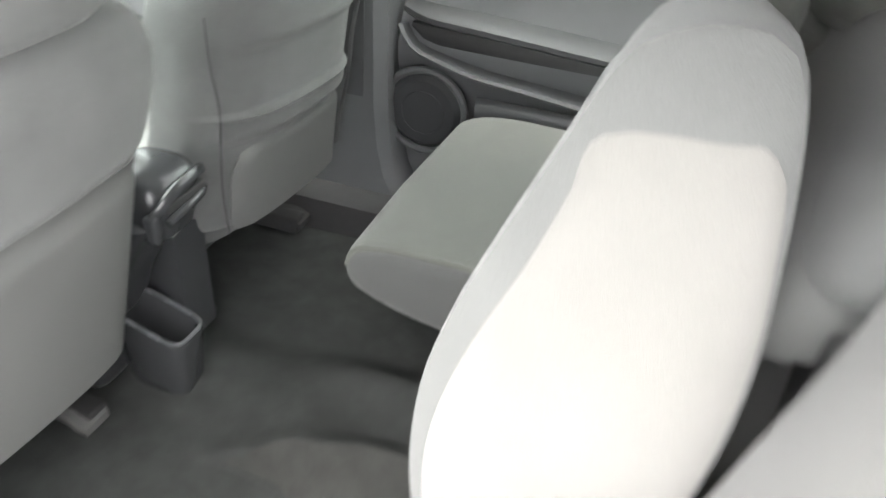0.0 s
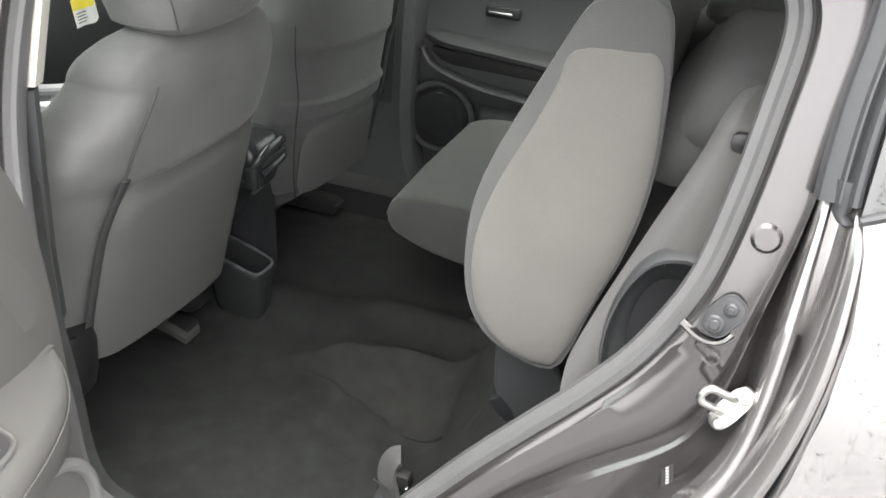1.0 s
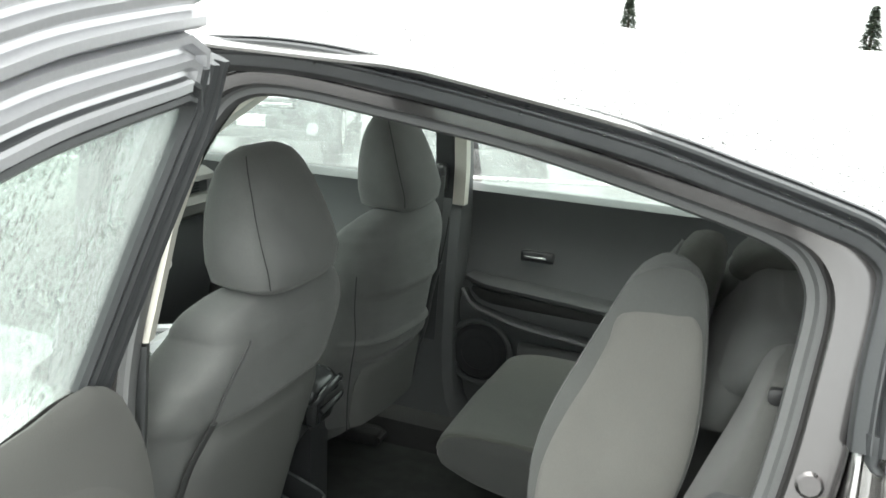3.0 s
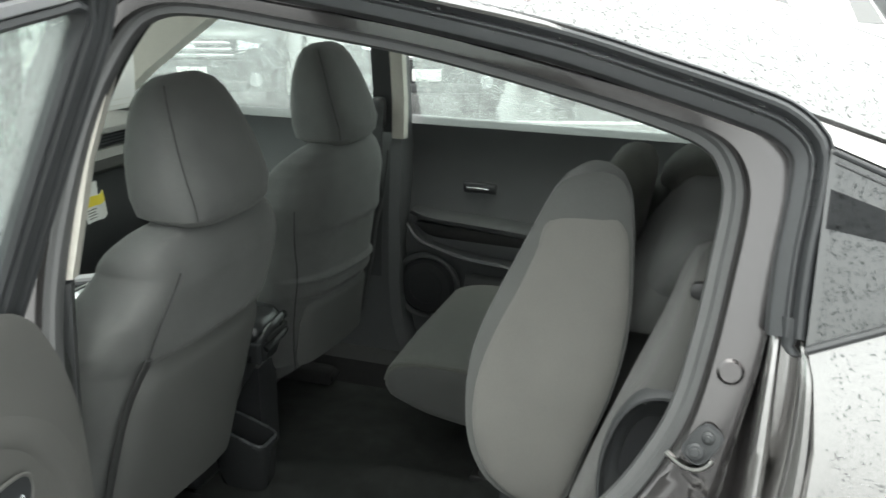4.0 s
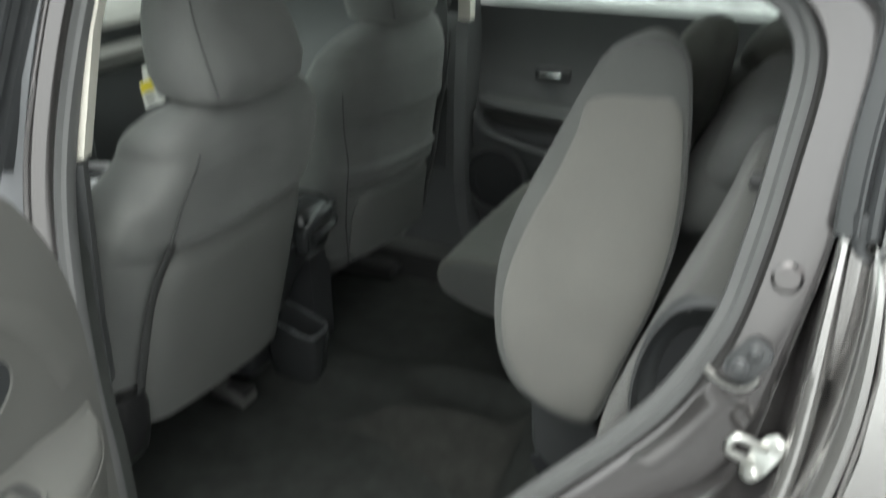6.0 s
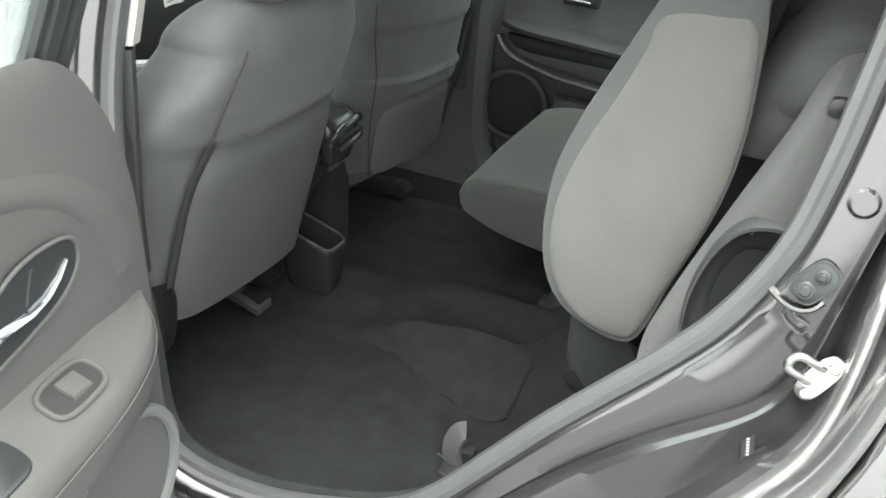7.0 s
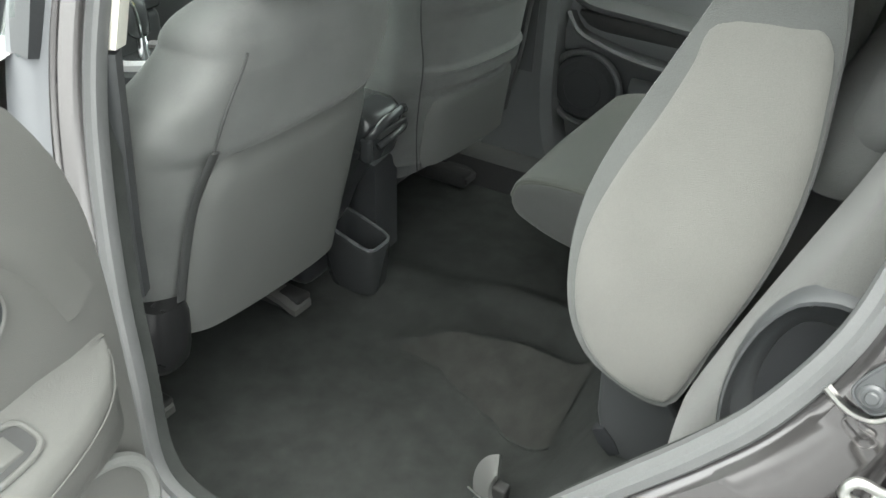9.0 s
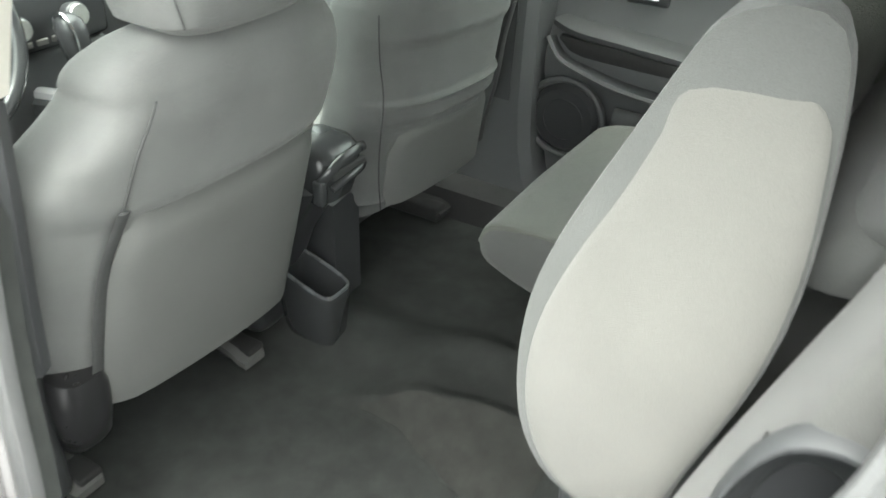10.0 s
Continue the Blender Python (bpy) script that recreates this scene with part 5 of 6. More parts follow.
part("latch_pin", sweep(spline([(0.206, bol_y(0.915) + 0.025, 0.915), (0.211, bol_y(0.915) + 0.019, 0.917), (0.219, bol_y(0.915) + 0.024, 0.914)], 10), ring(0.0036, 8), (0, 1, 0)), STEEL, bol)
part("recess_screw", disc((0.190, bol_y(0.884) + 0.022, 0.884), (0, -1, 0.2), 0.0085, 0.006, n=18, bevel=0.003), RECESS, bol, "round screw cap")
slot = part("belt_slot", plate([(0.250 + 0.016 * math.copysign(abs(math.cos(t)) ** 0.6, math.cos(t)), 1.118 + 0.009 * math.copysign(abs(math.sin(t)) ** 0.6, math.sin(t))) for t in [2 * math.pi * i / 24 for i in range(24)]], lambda u, v, w: (u, bol_y(v) - 0.0085 + w, v), 0.01, 0.001), HINGE, bol, "dark belt slot")
part("tongue", rbox((0.248, bol_y(1.110) - 0.0105, 1.108), (0.262, bol_y(1.110) - 0.0065, 1.112), 0.001), CHROME, slot, "bright belt tongue edge")

# ---- open rear door ----
HX, HY, SWING = -0.402, 0.096, 80.0
dr = thing("open_rear_door", "open rear door, grey vinyl trim with chrome lever", "car door")
ca, sa = math.cos(radians(SWING)), math.sin(radians(SWING))


def dplace(u, v, w):
    """u along the door from its hinge, v up, w out of the inner face."""
    return (HX + u * ca + w * sa, HY - u * sa + w * ca, v)


DO = [(0.004, 0.40), (0.0, 0.55), (-0.004, 0.7), (-0.006, 0.85), (-0.002, 0.95), (0.004, 0.99), (0.018, 1.036), (0.036, 1.072), (0.066, 1.113), (0.12, 1.138), (0.19, 1.134), (0.5, 1.11), (0.85, 1.09), (0.86, 0.6), (0.75, 0.4), (0.4, 0.32), (0.1, 0.32)]
do = spline([(u, v, 0) for u, v in DO], 90, closed=True)
dc = (0.4, 0.75)
part("door_trim", pillow([(p.x, p.y) for p in do], dplace, 0.006, 0.008, 48, 64), DOORGREY, dr, "grey vinyl door trim")
part("door_shell", loft([[Vector(dplace(dc[0] + (p.x - dc[0]) * k, dc[1] + (p.y - dc[1]) * k, w)) for p in do] for k, w in ((0.985, -0.02), (0.99, -0.06), (0.99, -0.11), (0.95, -0.14))]), PAINT, dr)


def arm_top(u):
    return lerp_table([(0.0, 0.842), (0.04, 0.848), (0.14, 0.858), (0.3, 0.858), (0.62, 0.84)], u)


ARM = ((0.022, 0.0), (0.028, 0.010), (0.040, 0.024), (0.065, 0.042), (0.11, 0.058), (0.18, 0.068), (0.3, 0.072), (0.55, 0.072), (0.62, 0.01))
arm_rows = []
for u, w in ARM:
    top = arm_top(u)
    arm_rows.append([Vector(dplace(u, v, ww)) for ww, v in ((-0.01, top + 0.004), (0.004, top + 0.002), (w * 0.3, top - 0.15 * w), (w * 0.6, top - 0.30 * w), (w * 0.85, top - 0.44 * w), (w * 0.96, top - 0.56 * w), (w, top - 0.75 * w - 0.006), (w * 0.97, top - w - 0.02), (w * 0.7, top - 0.11), (-0.01, top - 0.16))])
part("armrest", loft(arm_rows), DOORGREY, dr, "padded grey armrest with stitching")
pth = [dplace(u, arm_top(u) - 0.72 * w - 0.004, w * 1.005 + 0.0006) for u, w in ARM[1:8]]
part("stitching", sweep(spline(pth, 40), ring(0.0009, 6), (0, 0, 1)), DOORGREY, dr)


def oval(cu, cv, a, b, turn, n=32):
    c, s = math.cos(radians(turn)), math.sin(radians(turn))
    return [(cu + a * math.cos(t) * c - b * math.sin(t) * s, cv + a * math.cos(t) * s + b * math.sin(t) * c) for t in [2 * math.pi * i / n for i in range(n)]]


LEAF_CUP = spline([(u, v, 0) for u, v in ((0.264, 0.905), (0.256, 0.928), (0.240, 0.955), (0.222, 0.970), (0.193, 0.980), (0.158, 0.981), (0.131, 0.975), (0.122, 0.961), (0.128, 0.940), (0.153, 0.922), (0.196, 0.910), (0.236, 0.903), (0.256, 0.900))], 52, closed=True)
leaf_c = Vector((0.190, 0.940, 0))
rings = [[Vector(dplace(leaf_c.x + (p.x - leaf_c.x) * k, leaf_c.y + (p.y - leaf_c.y) * k, w)) for p in LEAF_CUP] for k, w in ((1.03, 0.009), (1.0, 0.0115), (0.96, 0.0100), (0.88, 0.0085), (0.5, 0.0080), (0.2, 0.0078))]
cup = part("handle_cup", loft(rings[1:]), GLOSS, dr, "dark leaf-shaped handle cup")
part("cup_rim", sweep([Vector(dplace(p.x, p.y, 0.0115)) for p in LEAF_CUP], ring(0.0022, 8), (sa, ca, 0), closed=True), DOORGREY, cup)
LEVER = ((0.252, 0.9225, 0.0060, 0.003), (0.245, 0.9310, 0.0095, 0.006), (0.228, 0.9330, 0.0048, 0.009), (0.200, 0.9325, 0.0030, 0.010), (0.175, 0.9370, 0.0024, 0.009), (0.155, 0.9460, 0.0018, 0.007), (0.140, 0.957, 0.0010, 0.005))
part("handle_lever", loft([[Vector(dplace(u + o * 0.25, v + o, 0.009 + w)) for o, w in ((-b, 0.0), (-b * 0.7, h * 0.9), (-b * 0.1, h * 1.1), (b * 0.6, h * 0.7), (b, 0.0))] for u, v, b, h in LEVER]), DARKCHROME, cup, "chrome lever")
part("grip_fin", loft([[Vector(dplace(u + o, v, 0.009 + w)) for o, w in ((-0.0025, 0.0), (-0.001, 0.004), (0.001, 0.004), (0.0025, 0.0))] for u, v in ((0.196, 0.940), (0.190, 0.955), (0.183, 0.970))]), GLOSS, cup)
# the soft scooped edge over the handle
SCOOP = spline([dplace(u, v, 0.005) for u, v in ((0.40, 1.035), (0.30, 1.045), (0.235, 1.042), (0.185, 1.036), (0.140, 1.020), (0.100, 0.990), (0.068, 0.945), (0.045, 0.895))], 40)
part("scoop_edge", sweep(SCOOP, [(-0.030, -0.004), (-0.012, 0.0002), (0.0, 0.0016), (0.008, 0.0008), (0.016, -0.004)], (sa, ca, 0)), DOORGREY, dr)


def on_arm(a, b, h):
    """A place on the armrest's top: a along the door, b out of it, h above."""
    return dplace(a, arm_top(a) - 0.5 * b + h, b)


switch = part("switch_bezel", sweep([Vector(on_arm(0.185 + 0.036 * math.copysign(abs(math.cos(t)) ** 0.6, math.cos(t)), 0.031 + 0.018 * math.copysign(abs(math.sin(t)) ** 0.6, math.sin(t)), 0.002)) for t in [2 * math.pi * i / 32 for i in range(32)]], ring(0.0032, 8), (0, 0, 1), closed=True), DOORGREY, dr, "oval window switch surround")
part("switch_tray", plate([(0.185 + 0.034 * math.copysign(abs(math.cos(t)) ** 0.6, math.cos(t)), 0.031 + 0.017 * math.copysign(abs(math.sin(t)) ** 0.6, math.sin(t))) for t in [2 * math.pi * i / 32 for i in range(32)]], lambda u, v, w: on_arm(u, v, 0.002 - w), 0.006, 0.0), INK, switch)
part("switch_rocker", plate([(0.168, 0.021), (0.196, 0.021), (0.196, 0.041), (0.168, 0.041)], lambda u, v, w: on_arm(u, v, 0.006 + 0.12 * (u - 0.18) - w), 0.008, 0.002), DOORGREY, switch)
part("pull_pocket", plate([(0.30 + 0.034 * math.copysign(abs(math.cos(t)) ** 0.5, math.cos(t)), 0.036 + 0.020 * math.copysign(abs(math.sin(t)) ** 0.5, math.sin(t))) for t in [2 * math.pi * i / 32 for i in range(32)]], lambda u, v, w: on_arm(u, v, 0.0025 - w), 0.006, 0.001), GLOSS, dr, "dark pull pocket in the armrest")
part("speaker_ring", sweep([Vector(dplace(u, v, 0.012)) for u, v in oval(0.115, 0.63, 0.10, 0.095, 0, 48)], ring(0.008, 8), (sa, ca, 0), closed=True), VINYL, dr, "round speaker surround")
part("speaker_grille", plate(oval(0.115, 0.63, 0.095, 0.09, 0, 48), lambda u, v, w: dplace(u, v, 0.010 - w), 0.01, 0.0), DOORGREY, dr, "grey round speaker grille")
def lean(u, v, w=0.0):
    """The window frame leans in as the body does."""
    return Vector(dplace(u, v, -0.05 + 0.33 * (v - 1.05) + w))


FRAME = ((0.14, 1.03), (0.111, 1.142), (0.092, 1.23), (0.077, 1.295), (0.062, 1.354), (0.051, 1.400), (0.056, 1.418), (0.10, 1.414), (0.184, 1.404), (0.25, 1.394), (0.31, 1.38), (0.55, 1.32), (0.8, 1.22), (0.86, 1.06))
part("window_channel", sweep(spline([lean(u - (0.013 if u < 0.055 or v < 1.36 and u < 0.2 else 0.0), v + (0.006 if v > 1.39 or u > 0.2 else 0.0)) for u, v in FRAME], 70), [(-0.013, -0.012), (-0.013, 0.008), (-0.009, 0.013), (-0.004, 0.012), (-0.001, 0.006), (0.003, 0.006), (0.006, 0.013), (0.011, 0.013), (0.014, 0.006), (0.014, -0.012)], (sa, ca, 0)), RUBBER, dr, "black rubber window channel")
RIBS = [(-0.028, -0.02), (-0.028, 0.004), (-0.024, 0.013), (-0.016, 0.014), (-0.011, 0.004), (-0.006, 0.003), (-0.002, 0.012), (0.005, 0.014), (0.010, 0.004), (0.015, 0.003), (0.019, 0.013), (0.026, 0.014), (0.031, 0.0), (0.031, -0.02)]
part("window_frame", sweep(spline([lean(u, v + 0.030, -0.004) for u, v in FRAME[5:]], 60), RIBS, (sa, ca, 0)), DOORPAINT, dr, "silver painted window frame with pressed ribs")
part("frame_leg", sweep(spline([lean(u - 0.036, v, -0.004) for u, v in FRAME[:6]] + [lean(0.02, 1.45, -0.004)], 40), RIBS, (sa, ca, 0)), RUBBER, dr, "black ribbed leg of the window frame")
part("frame_rail", sweep(spline([lean(u, v + 0.090, -0.016) for u, v in FRAME[6:12]], 40), RIBS, (sa, ca, 0)), DOORPAINT, dr, "silver painted upper rail of the door")
pane = [(u, v) for u, v in FRAME]
part("window_pane", plate(pane, lambda u, v, w: lean(u, v, w - 0.004), 0.004, 0.0), WETGLASS, dr, "greenish door glass wet with rain").visible_shadow = False

# ---- dashboard ----
dash = thing("dashboard", "grey and black dashboard with climate knobs", "dashboard")
part("dash_top", loft([[Vector((x, y, z)) for x, z in ((-1.95, 1.00), (-1.6, 1.03), (-1.45, 1.03), (-1.41, 1.012), (-1.405, 0.998), (-1.45, 0.99))] for y in (0.17, 0.2, 1.5, 1.57)]), DOORGREY, dash, "grey padded dash top")
part("dash_slot", rbox((-1.6, 0.19, 0.955), (-1.425, 1.55, 0.995), 0.006), PLASTIC, dash, "long black vent slot")
for i in range(4):
    part("vent_vane", rbox((-1.43, 1.0, 0.961 + 0.009 * i), (-1.418, 1.5, 0.964 + 0.009 * i), 0.001, 1), GLOSS, dash)
part("dash_band", loft([[Vector((x, y, z)) for x, z in ((-1.5, 0.958), (-1.40, 0.955), (-1.385, 0.935), (-1.39, 0.905), (-1.42, 0.885), (-1.5, 0.885))] for y in (0.18, 0.21, 1.5, 1.56)]), DOORGREY, dash, "grey padded dash band")
part("dash_lower", loft([[Vector((x, y, z)) for x, z in ((-1.6, 0.89), (-1.42, 0.89), (-1.40, 0.8), (-1.44, 0.6), (-1.5, 0.42), (-1.7, 0.40))] for y in (0.18, 0.21, 1.5, 1.56)]), PLASTIC, dash, "black lower dash")
cl = part("climate_panel", rbox((-1.42, 0.70, 0.78), (-1.33, 1.0, 0.90), 0.015), GLOSS, dash, "glossy black climate panel")
for y in (0.775, 0.905):
    k = part("knob", disc((-1.295, y, 0.845), (1, 0, 0.25), 0.026, 0.03, n=28, bevel=0.006), PLASTIC, cl)
    part("knob_face", disc((-1.292, y, 0.846), (1, 0, 0.25), 0.021, 0.006, n=24, bevel=0.002), STEEL, k, "silver knob face")
for i in range(5):
    part("button", rbox((-1.335, 0.75 + 0.035 * i, 0.795), (-1.325, 0.775 + 0.035 * i, 0.807), 0.002), DOORGREY, cl)
part("centre_face", rbox((-1.42, 0.72, 0.42), (-1.34, 1.0, 0.78), 0.02), PLASTIC, dash)

gear = thing("gear_lever", "gear lever with chrome trim on the black console", "gear lever")
part("gate_body", loft([[Vector((x, y, z - dz)) for y, dz in ((0.785, 0.16), (0.785, 0.02), (0.80, 0.004), (0.96, 0.004), (0.98, 0.02), (0.98, 0.16))] for x, z in ((-1.42, 0.690), (-1.25, 0.715), (-1.10, 0.748), (-1.055, 0.752), (-1.035, 0.72))]), GLOSS, gear, "raised black gate console")
# pale silver for chrome: the windscreen's reflection is painted into the rails and end
for y in (0.808, 0.955):
    part("gate_rail", loft([[Vector((x, y + a, z + b)) for a, b in ((-0.015, -0.010), (-0.013, 0.003), (-0.004, 0.009), (0.006, 0.008), (0.013, 0.001), (0.013, -0.010))] for x, z in ((-1.41, 0.692), (-1.32, 0.705), (-1.25, 0.715), (-1.17, 0.733), (-1.10, 0.749), (-1.06, 0.755), (-1.045, 0.750))]), DOORPAINT, gear, "gate rail, sky reflection put into its pale silver")
part("gate_end", loft([[Vector((x, y, z)) for x, z in ((-1.085, 0.752), (-1.05, 0.757), (-1.03, 0.735), (-1.035, 0.70))] for y in (0.82, 0.83, 0.93, 0.945)]), DOORPAINT, gear, "rear edge of the gate, sky reflection in its pale silver")
part("shaft", loft([sloop(-1.255, 0.862, z, 0.012, 0.012, 2, 14) for z in (0.71, 0.78)]), CHROME, gear)
knob = part("knob", loft([sloop(-1.262 + dx, 0.862, z, r, r * 0.9, 2.6, 24) for z, r, dx in ((0.762, 0.016, 0.0), (0.772, 0.025, 0.0), (0.80, 0.030, -0.004), (0.83, 0.031, -0.010), (0.85, 0.026, -0.014), (0.86, 0.012, -0.016))]), GLOSS, gear, "dark gear knob")
part("knob_rim", sweep(spline([(-1.232, 0.845, 0.772), (-1.229, 0.842, 0.80), (-1.236, 0.842, 0.835), (-1.262, 0.844, 0.863), (-1.295, 0.846, 0.858), (-1.305, 0.846, 0.83)], 24), ring(0.0045, 8, 0.0035), (0, 1, 0)), CHROME, knob, "chrome loop round the knob")

wheel = thing("steering_wheel", "black steering wheel before the dashboard", "steering wheel")
hubm = Matrix.Translation((-1.18, 0.50, 0.93)) @ pose(0, 0, 0, 0, 65, 0)
bm = sweep([Vector((0.185 * math.cos(a), 0.185 * math.sin(a), 0)) for a in [2 * math.pi * i / 48 for i in range(48)]], ring(0.015, 10), (0, 0, 1), closed=True)
bmesh.ops.transform(bm, matrix=hubm, verts=bm.verts)
part("rim", bm, GLOSS, wheel)
part("hub", rbox((-0.06, -0.08, -0.05), (0.06, 0.08, 0.01), 0.02, m=hubm), PLASTIC, wheel)
for s in (-1, 1):
    part("spoke", rbox((-0.02, s * 0.125 - 0.06, -0.015), (0.02, s * 0.125 + 0.06, 0.0), 0.006, m=hubm), PLASTIC, wheel)

tag = thing("hang_tag", "curled yellow and white paper tag on a white strap", "tag")


def tag_at(u, v, w):
    """The card's face: u across, v up, hung askew and a little curled."""
    return Vector((-1.27 + w + 0.012 * math.sin(math.pi * u) - 0.006 * v, 1.106 + 0.076 * u - 0.004 * v, 0.821 + 0.066 * v + 0.012 * (u - 0.5) + 0.003 * math.sin(6 * u)))


part("strap", thick(grid(lambda u, v: Vector((-1.275, 1.118 + 0.040 * u, 0.875 + 0.045 * v)), 2, 2), 0.001), WHITE, tag, "white strap loop")
card = part("card", thick(grid(lambda u, v: tag_at(u, v, 0), 10, 4), 0.0006), WHITE, tag)
part("yellow_band", thick(grid(lambda u, v: tag_at(u * 0.99 + 0.005, 0.60 + 0.39 * v, 0.0012), 10, 2), 0.0004), YELLOW, card, "yellow heading band")
for i in range(4):
    part("print_bar", thick(grid(lambda u, v: tag_at(0.07 + (0.30 - 0.05 * (i % 2)) * u, 0.46 - 0.11 * i + 0.035 * v, 0.0012), 4, 1), 0.0003), DOORGREY, card)

sheet = thing("paper_sheet", "pale tapered paper tag hanging by the windscreen pillar", "paper")
SHAPE = [(1.085, 1.257, 1.338), (1.122, 1.255, 1.369), (1.131, 1.2555, 1.368), (1.20, 1.260, 1.374), (1.30, 1.268, 1.385), (1.345, 1.272, 1.390)]


def sheet_at(u, v):
    z = 1.085 + 0.26 * v
    a = straight_table([(r[0], r[1]) for r in SHAPE], z)
    b = straight_table([(r[0], r[2]) for r in SHAPE], z)
    return Vector((-1.30 + 0.006 * math.sin(5 * v) + 0.004 * u, a + (b - a) * u, z))


part("sheet", thick(grid(sheet_at, 6, 42), 0.0012), WHITE, sheet)
for v in (0.04, 0.10):
    part("sheet_fold", thick(grid(lambda u, w: sheet_at(0.1 + 0.8 * u, v + 0.006 * w) + Vector((0.0018, 0, 0)), 4, 1), 0.0004), BEIGE, sheet)

# far windscreen pillar, windscreen and tail glass
part("screen_pillar", loft([[Vector(p) for p in ring4] for ring4 in (
    ((-1.80, 1.56, 1.02), (-1.60, 1.60, 1.00), (-1.60, 1.64, 1.00), (-1.80, 1.62, 1.02)),
    ((-1.52, 1.51, 1.19), (-1.38, 1.54, 1.16), (-1.38, 1.60, 1.16), (-1.52, 1.57, 1.19)),
    ((-1.28, 1.46, 1.33), (-1.12, 1.48, 1.32), (-1.12, 1.55, 1.32), (-1.28, 1.53, 1.33)),
    ((-1.10, 1.42, 1.415), (-0.92, 1.44, 1.41), (-0.92, 1.52, 1.41), (-1.10, 1.50, 1.415)))]), BEIGE, far, "pale windscreen pillar trim")
part("windscreen", thick(grid(lambda u, v: Vector((-1.95 + 0.93 * v + 0.0 * u, 0.22 + 1.28 * u + 0.06 * v * (1 - 2 * u), 1.03 + 0.44 * v)), 6, 6), 0.004), GLASS, car, "clear windscreen").visible_shadow = False
part("tail", thick(grid(lambda u, v: Vector((1.30 + 0.15 * (1 - v), 0.30 + 1.12 * u, 0.15 + 0.9 * v)), 6, 6), 0.004), PAINT, car, "grey metallic tailgate")

# ---- outside: parked cars across the lane, a kerb line at their feet ----
ROW = Matrix.Translation((-5.22, 7.40, GROUND)) @ pose(0, 0, 0, 0, 0, 22)


def parked(k, paint, name, label, tall=1.0, row=None):
    """One car of the row; it faces -y in its own place."""
    c = thing(name, label, "car", group="parked cars")
    c.matrix_world = (row or ROW) @ Matrix.Translation((2.55 * k, 0, 0))
    side = [(0.02, 0.28), (-0.03, 0.45), (-0.02, 0.70), (0.04, 0.88), (0.16, 0.98), (0.95, 1.10 * tall), (1.05, 1.12 * tall), (1.62, 1.60 * tall), (1.9, 1.68 * tall), (3.9, 1.66 * tall), (4.35, 1.05), (4.4, 0.5), (4.35, 0.28)]
    rows = []
    for s, inn in ((-0.91, 0.10), (-0.90, 0.05), (-0.80, 0.01), (-0.55, -0.02), (0.0, -0.04), (0.55, -0.02), (0.80, 0.01), (0.90, 0.05), (0.91, 0.10)):
        rows.append([Vector((s * (1 - 0.16 * smooth(1.05, 1.6, pz)), py + inn * (1 if py < 2 else -1), pz - (0.04 if abs(s) > 0.85 and pz > 0.8 else 0))) for py, pz in side])
    part("body", loft(rows), paint, c)
    for i in range(3):
        part("grille_bar", rbox((-0.46 + 0.02 * i, -0.10, 0.665 + 0.065 * i), (0.46 - 0.02 * i, -0.03, 0.70 + 0.065 * i), 0.010), CHROME, c)
    part("emblem", rbox((-0.06, -0.115, 0.69), (0.06, -0.06, 0.79), 0.02), CHROME, c)
    part("grille", rbox((-0.5, -0.075, 0.63), (0.5, -0.02, 0.86), 0.03), PLASTIC, c)
    part("number_plate", rbox((-0.16, -0.10, 0.43), (0.16, -0.07, 0.56), 0.005), WHITE, c)
    part("bumper_slot", rbox((-0.6, -0.085, 0.30), (0.6, -0.03, 0.40), 0.02), PLASTIC, c)
    for s in (-1, 1):
        part("headlight", loft([[Vector((s * a, b, z)) for a, b, z in ((0.50, y0 - 0.07, 0.74), (0.86, y0 + 0.05, 0.78), (0.86, y0 + 0.05, 0.90), (0.50, y0 - 0.04, 0.84))] for y0 in (0.0, 0.10)]), CHROME, c)
        part("fog_lamp", disc((s * 0.68, -0.075, 0.42), (0, -1, 0), 0.07, 0.05), CHROME, c)
        part("mirror", rbox((s * 1.0 - 0.1, 1.15, 1.05), (s * 1.0 + 0.1, 1.25, 1.2), 0.04), paint, c)
        for wy in (0.85, 3.45):
            wh = part("wheel", disc((s * 0.93, wy, 0.34), (s, 0, 0), 0.34, 0.24, n=28, bevel=0.03), TYRE, c)
            part("rim", disc((s * 0.935, wy, 0.34), (s, 0, 0), 0.22, 0.05, n=20, bevel=0.02), STEEL, wh)
    part("windscreen", loft([[Vector((s * 0.74, 1.03, 1.125 * tall)), Vector((s * 0.66, 1.58, 1.585 * tall)), Vector((s * 0.66, 1.62, 1.585 * tall)), Vector((s * 0.74, 1.07, 1.10 * tall))] for s in (-1, 1)]), QGLASS, c)
    return c


parked(-1, CARPAINT, "parked_car", "white parked car at the end of the row", 0.9)
parked(0, SUVPAINT, "parked_suv", "dark grey parked SUV with chrome grille")
parked(1, SUVPAINT, "parked_suv", "dark grey parked SUV beside its twin")
parked(2, PAINT, "parked_car", "silver grey parked car facing the lane", 0.92)
parked(3, CARPAINT, "parked_car", "white parked car facing the lane", 0.95)
parked(4, SUVPAINT, "parked_suv", "dark grey parked SUV at the far end")
# an unseen row, added behind the open door so that the paint mirrors dark sides
BACK = Matrix.Translation((-0.4, -13.0, GROUND)) @ pose(0, 0, 0, 0, 0, 184)
for k in (-2, -1, 0, 1):
    parked(k, SUVPAINT, "parked_suv", "unseen dark grey SUV added behind to darken paint reflections", 1.0, BACK)
bm = rbox((-4.0, -0.38, 0.0), (13.0, -0.28, 0.03), 0.01)
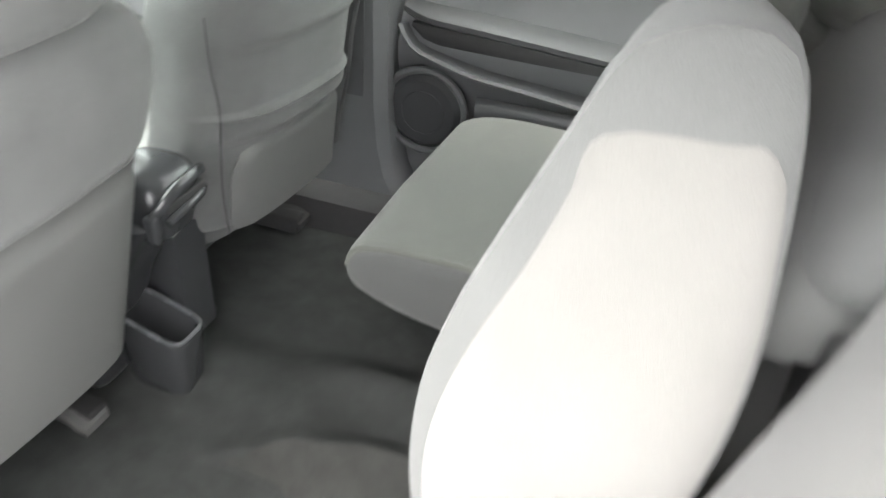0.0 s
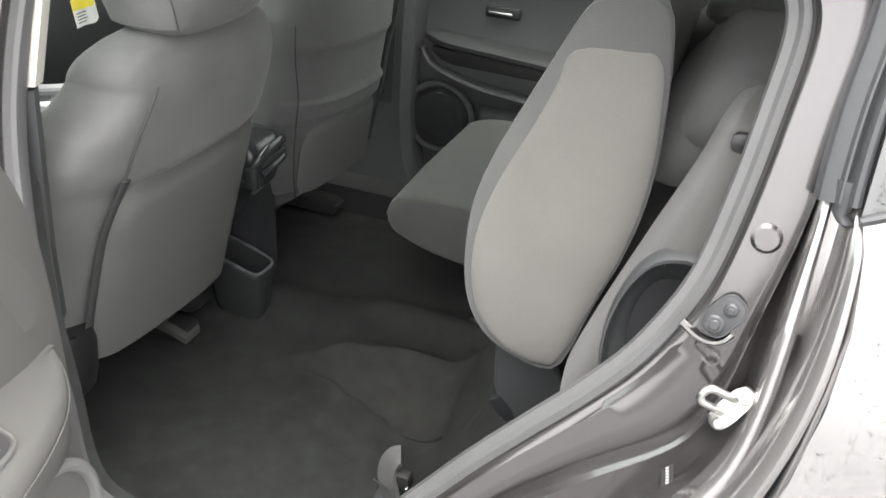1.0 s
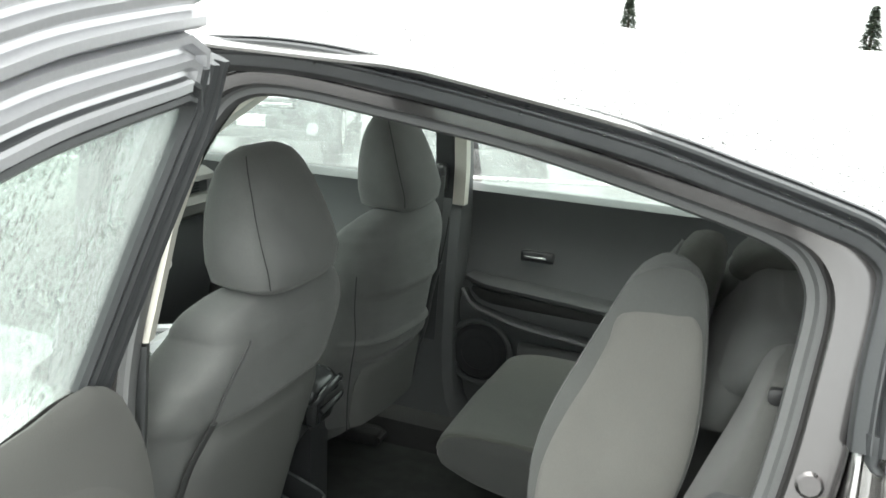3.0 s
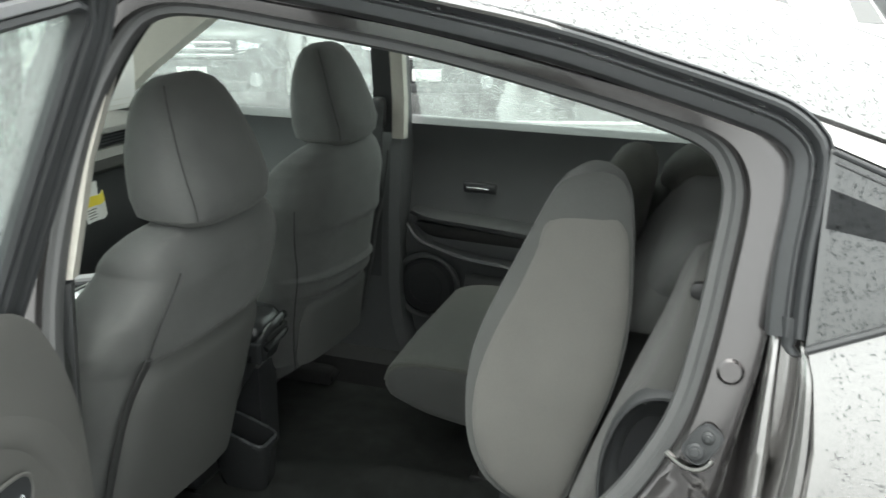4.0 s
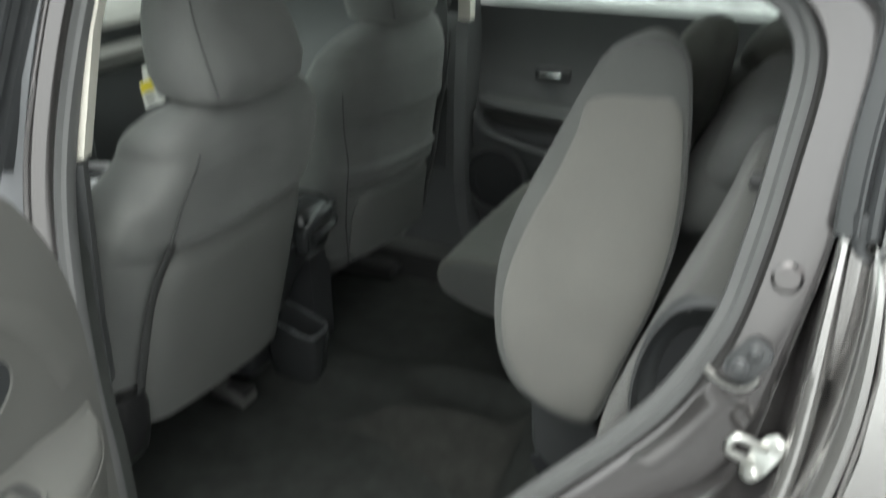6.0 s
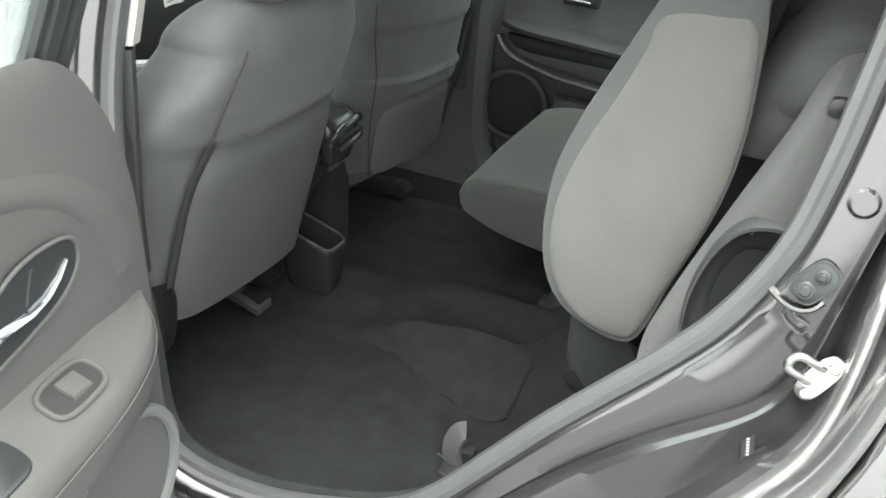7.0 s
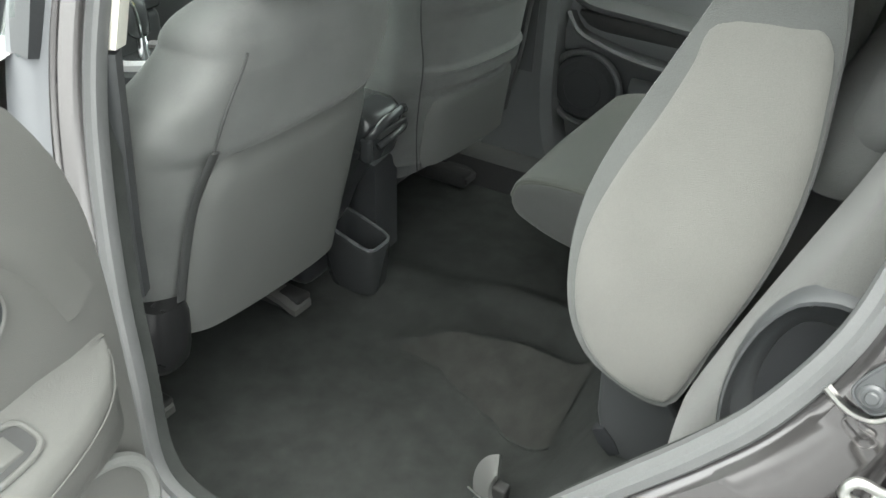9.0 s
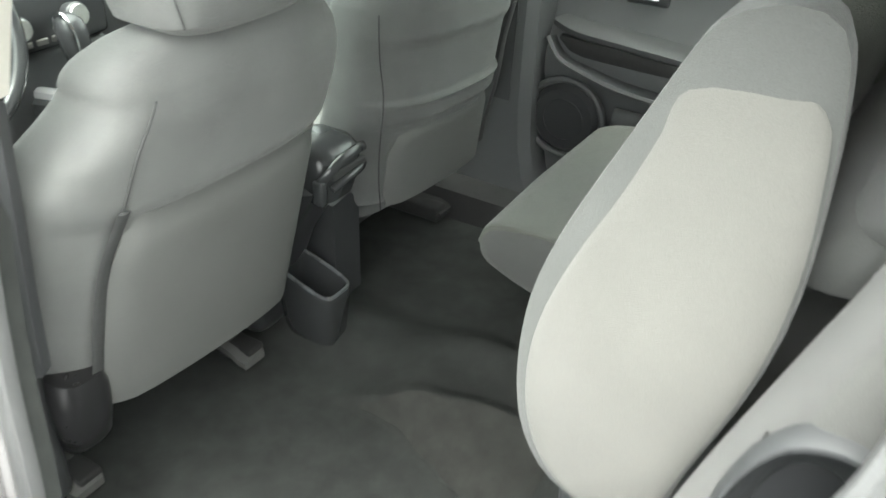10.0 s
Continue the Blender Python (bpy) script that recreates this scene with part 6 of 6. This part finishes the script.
bmesh.ops.transform(bm, matrix=ROW, verts=bm.verts)
tagged(part("kerb", bm, LINE), "pale concrete kerb before the parked cars", "kerb", kind="structure")


def conifer(x, y, h):
    t = thing("conifer", "dark evergreen tree far across the lot", "tree")
    part("trunk", loft([sloop(x, y, GROUND + z, r, r, 2, 10) for z, r in ((0, 0.16), (h * 0.5, 0.1), (h * 0.97, 0.02))]), BARK, t)
    verts, faces = [], []
    for i in range(1500):
        f = random.random() ** 0.8
        z = GROUND + h * (0.12 + 0.88 * f)
        r = (1 - f) * h * 0.2 * (0.35 + 0.65 * random.random()) + 0.05
        a = random.random() * 6.283
        p = Vector((x + r * math.cos(a), y + r * math.sin(a), z + random.uniform(-0.15, 0.15)))
        d = Vector((math.cos(a), math.sin(a), random.uniform(-0.5, 0.1))) * 0.28
        s = Vector((-math.sin(a), math.cos(a), random.uniform(-0.3, 0.3))) * 0.10
        b = len(verts)
        verts += [p - s, p + s, p + d]
        faces.append((b, b + 1, b + 2))
    me = bpy.data.meshes.new("crown")
    me.from_pydata(verts, [], faces)
    me.materials.append(LEAF)
    new("crown", me).parent = t


random.seed(5)
conifer(-10.0, 60.0, 4.4)
conifer(5.0, 56.0, 4.0)


def shrub(x, y, r):
    s = thing("shrub", "low round shrub at the edge of the lot", "shrub", group="far shrubs")
    part("stem", loft([sloop(x, y, GROUND + z, 0.05, 0.05, 2, 8) for z in (0, 0.4 * r)]), BARK, s)
    verts, faces = [], []
    for i in range(500):
        d = Vector((random.gauss(0, 1), random.gauss(0, 1), abs(random.gauss(0, 0.7)))).normalized()
        p = Vector((x, y, GROUND + 0.2)) + d * r * (0.6 + 0.45 * random.random())
        a, b = Vector((random.uniform(-1, 1), random.uniform(-1, 1), 0.3)) * 0.16, Vector((random.uniform(-1, 1), 0, random.uniform(-1, 1))) * 0.14
        k = len(verts)
        verts += [p, p + a, p + b]
        faces.append((k, k + 1, k + 2))
    me = bpy.data.meshes.new("crown")
    me.from_pydata(verts, [], faces)
    me.materials.append(SHRUB)
    new("crown", me).parent = s


for x, y, r in ((-26.0, 43.0, 0.9), (-22.0, 44.5, 1.0), (-60.0, 66.0, 1.6), (-55.0, 64.0, 1.3), (-78.0, 58.0, 1.8)):
    shrub(x, y, r)

house = thing("far_house", "low brick building beyond the car park", "house")
HM = Matrix.Translation((-76.0, 74.0, GROUND)) @ pose(0, 0, 0, 0, 0, 44)


def placed(bm):
    bmesh.ops.transform(bm, matrix=HM, verts=bm.verts)
    return bm


part("wall", placed(rbox((-15, 0, 0), (15, 8, 5.5), 0.05)), BRICK, house, "red brick wall")
part("roof", placed(loft([[Vector((x, -0.6, 5.5)), Vector((x, 4, 8.0)), Vector((x, 8.6, 5.5))] for x in (-15.8, 15.8)])), ROOFING, house, "grey shingle roof")
for i in range(6):
    w = part("window", placed(rbox((-13.5 + 4.8 * i, -0.08, 1.0), (-11.7 + 4.8 * i, 0.05, 3.2), 0.02)), WHITE, house, "white framed window")
    part("pane", placed(rbox((-13.35 + 4.8 * i, -0.10, 1.15), (-11.85 + 4.8 * i, -0.07, 3.05), 0.01)), QGLASS, w)
for i in range(4):
    part("porch_post", placed(rbox((-9.6 + 6.0 * i, -1.6, 0), (-9.2 + 6.0 * i, -1.2, 5.4), 0.03)), WHITE, house)
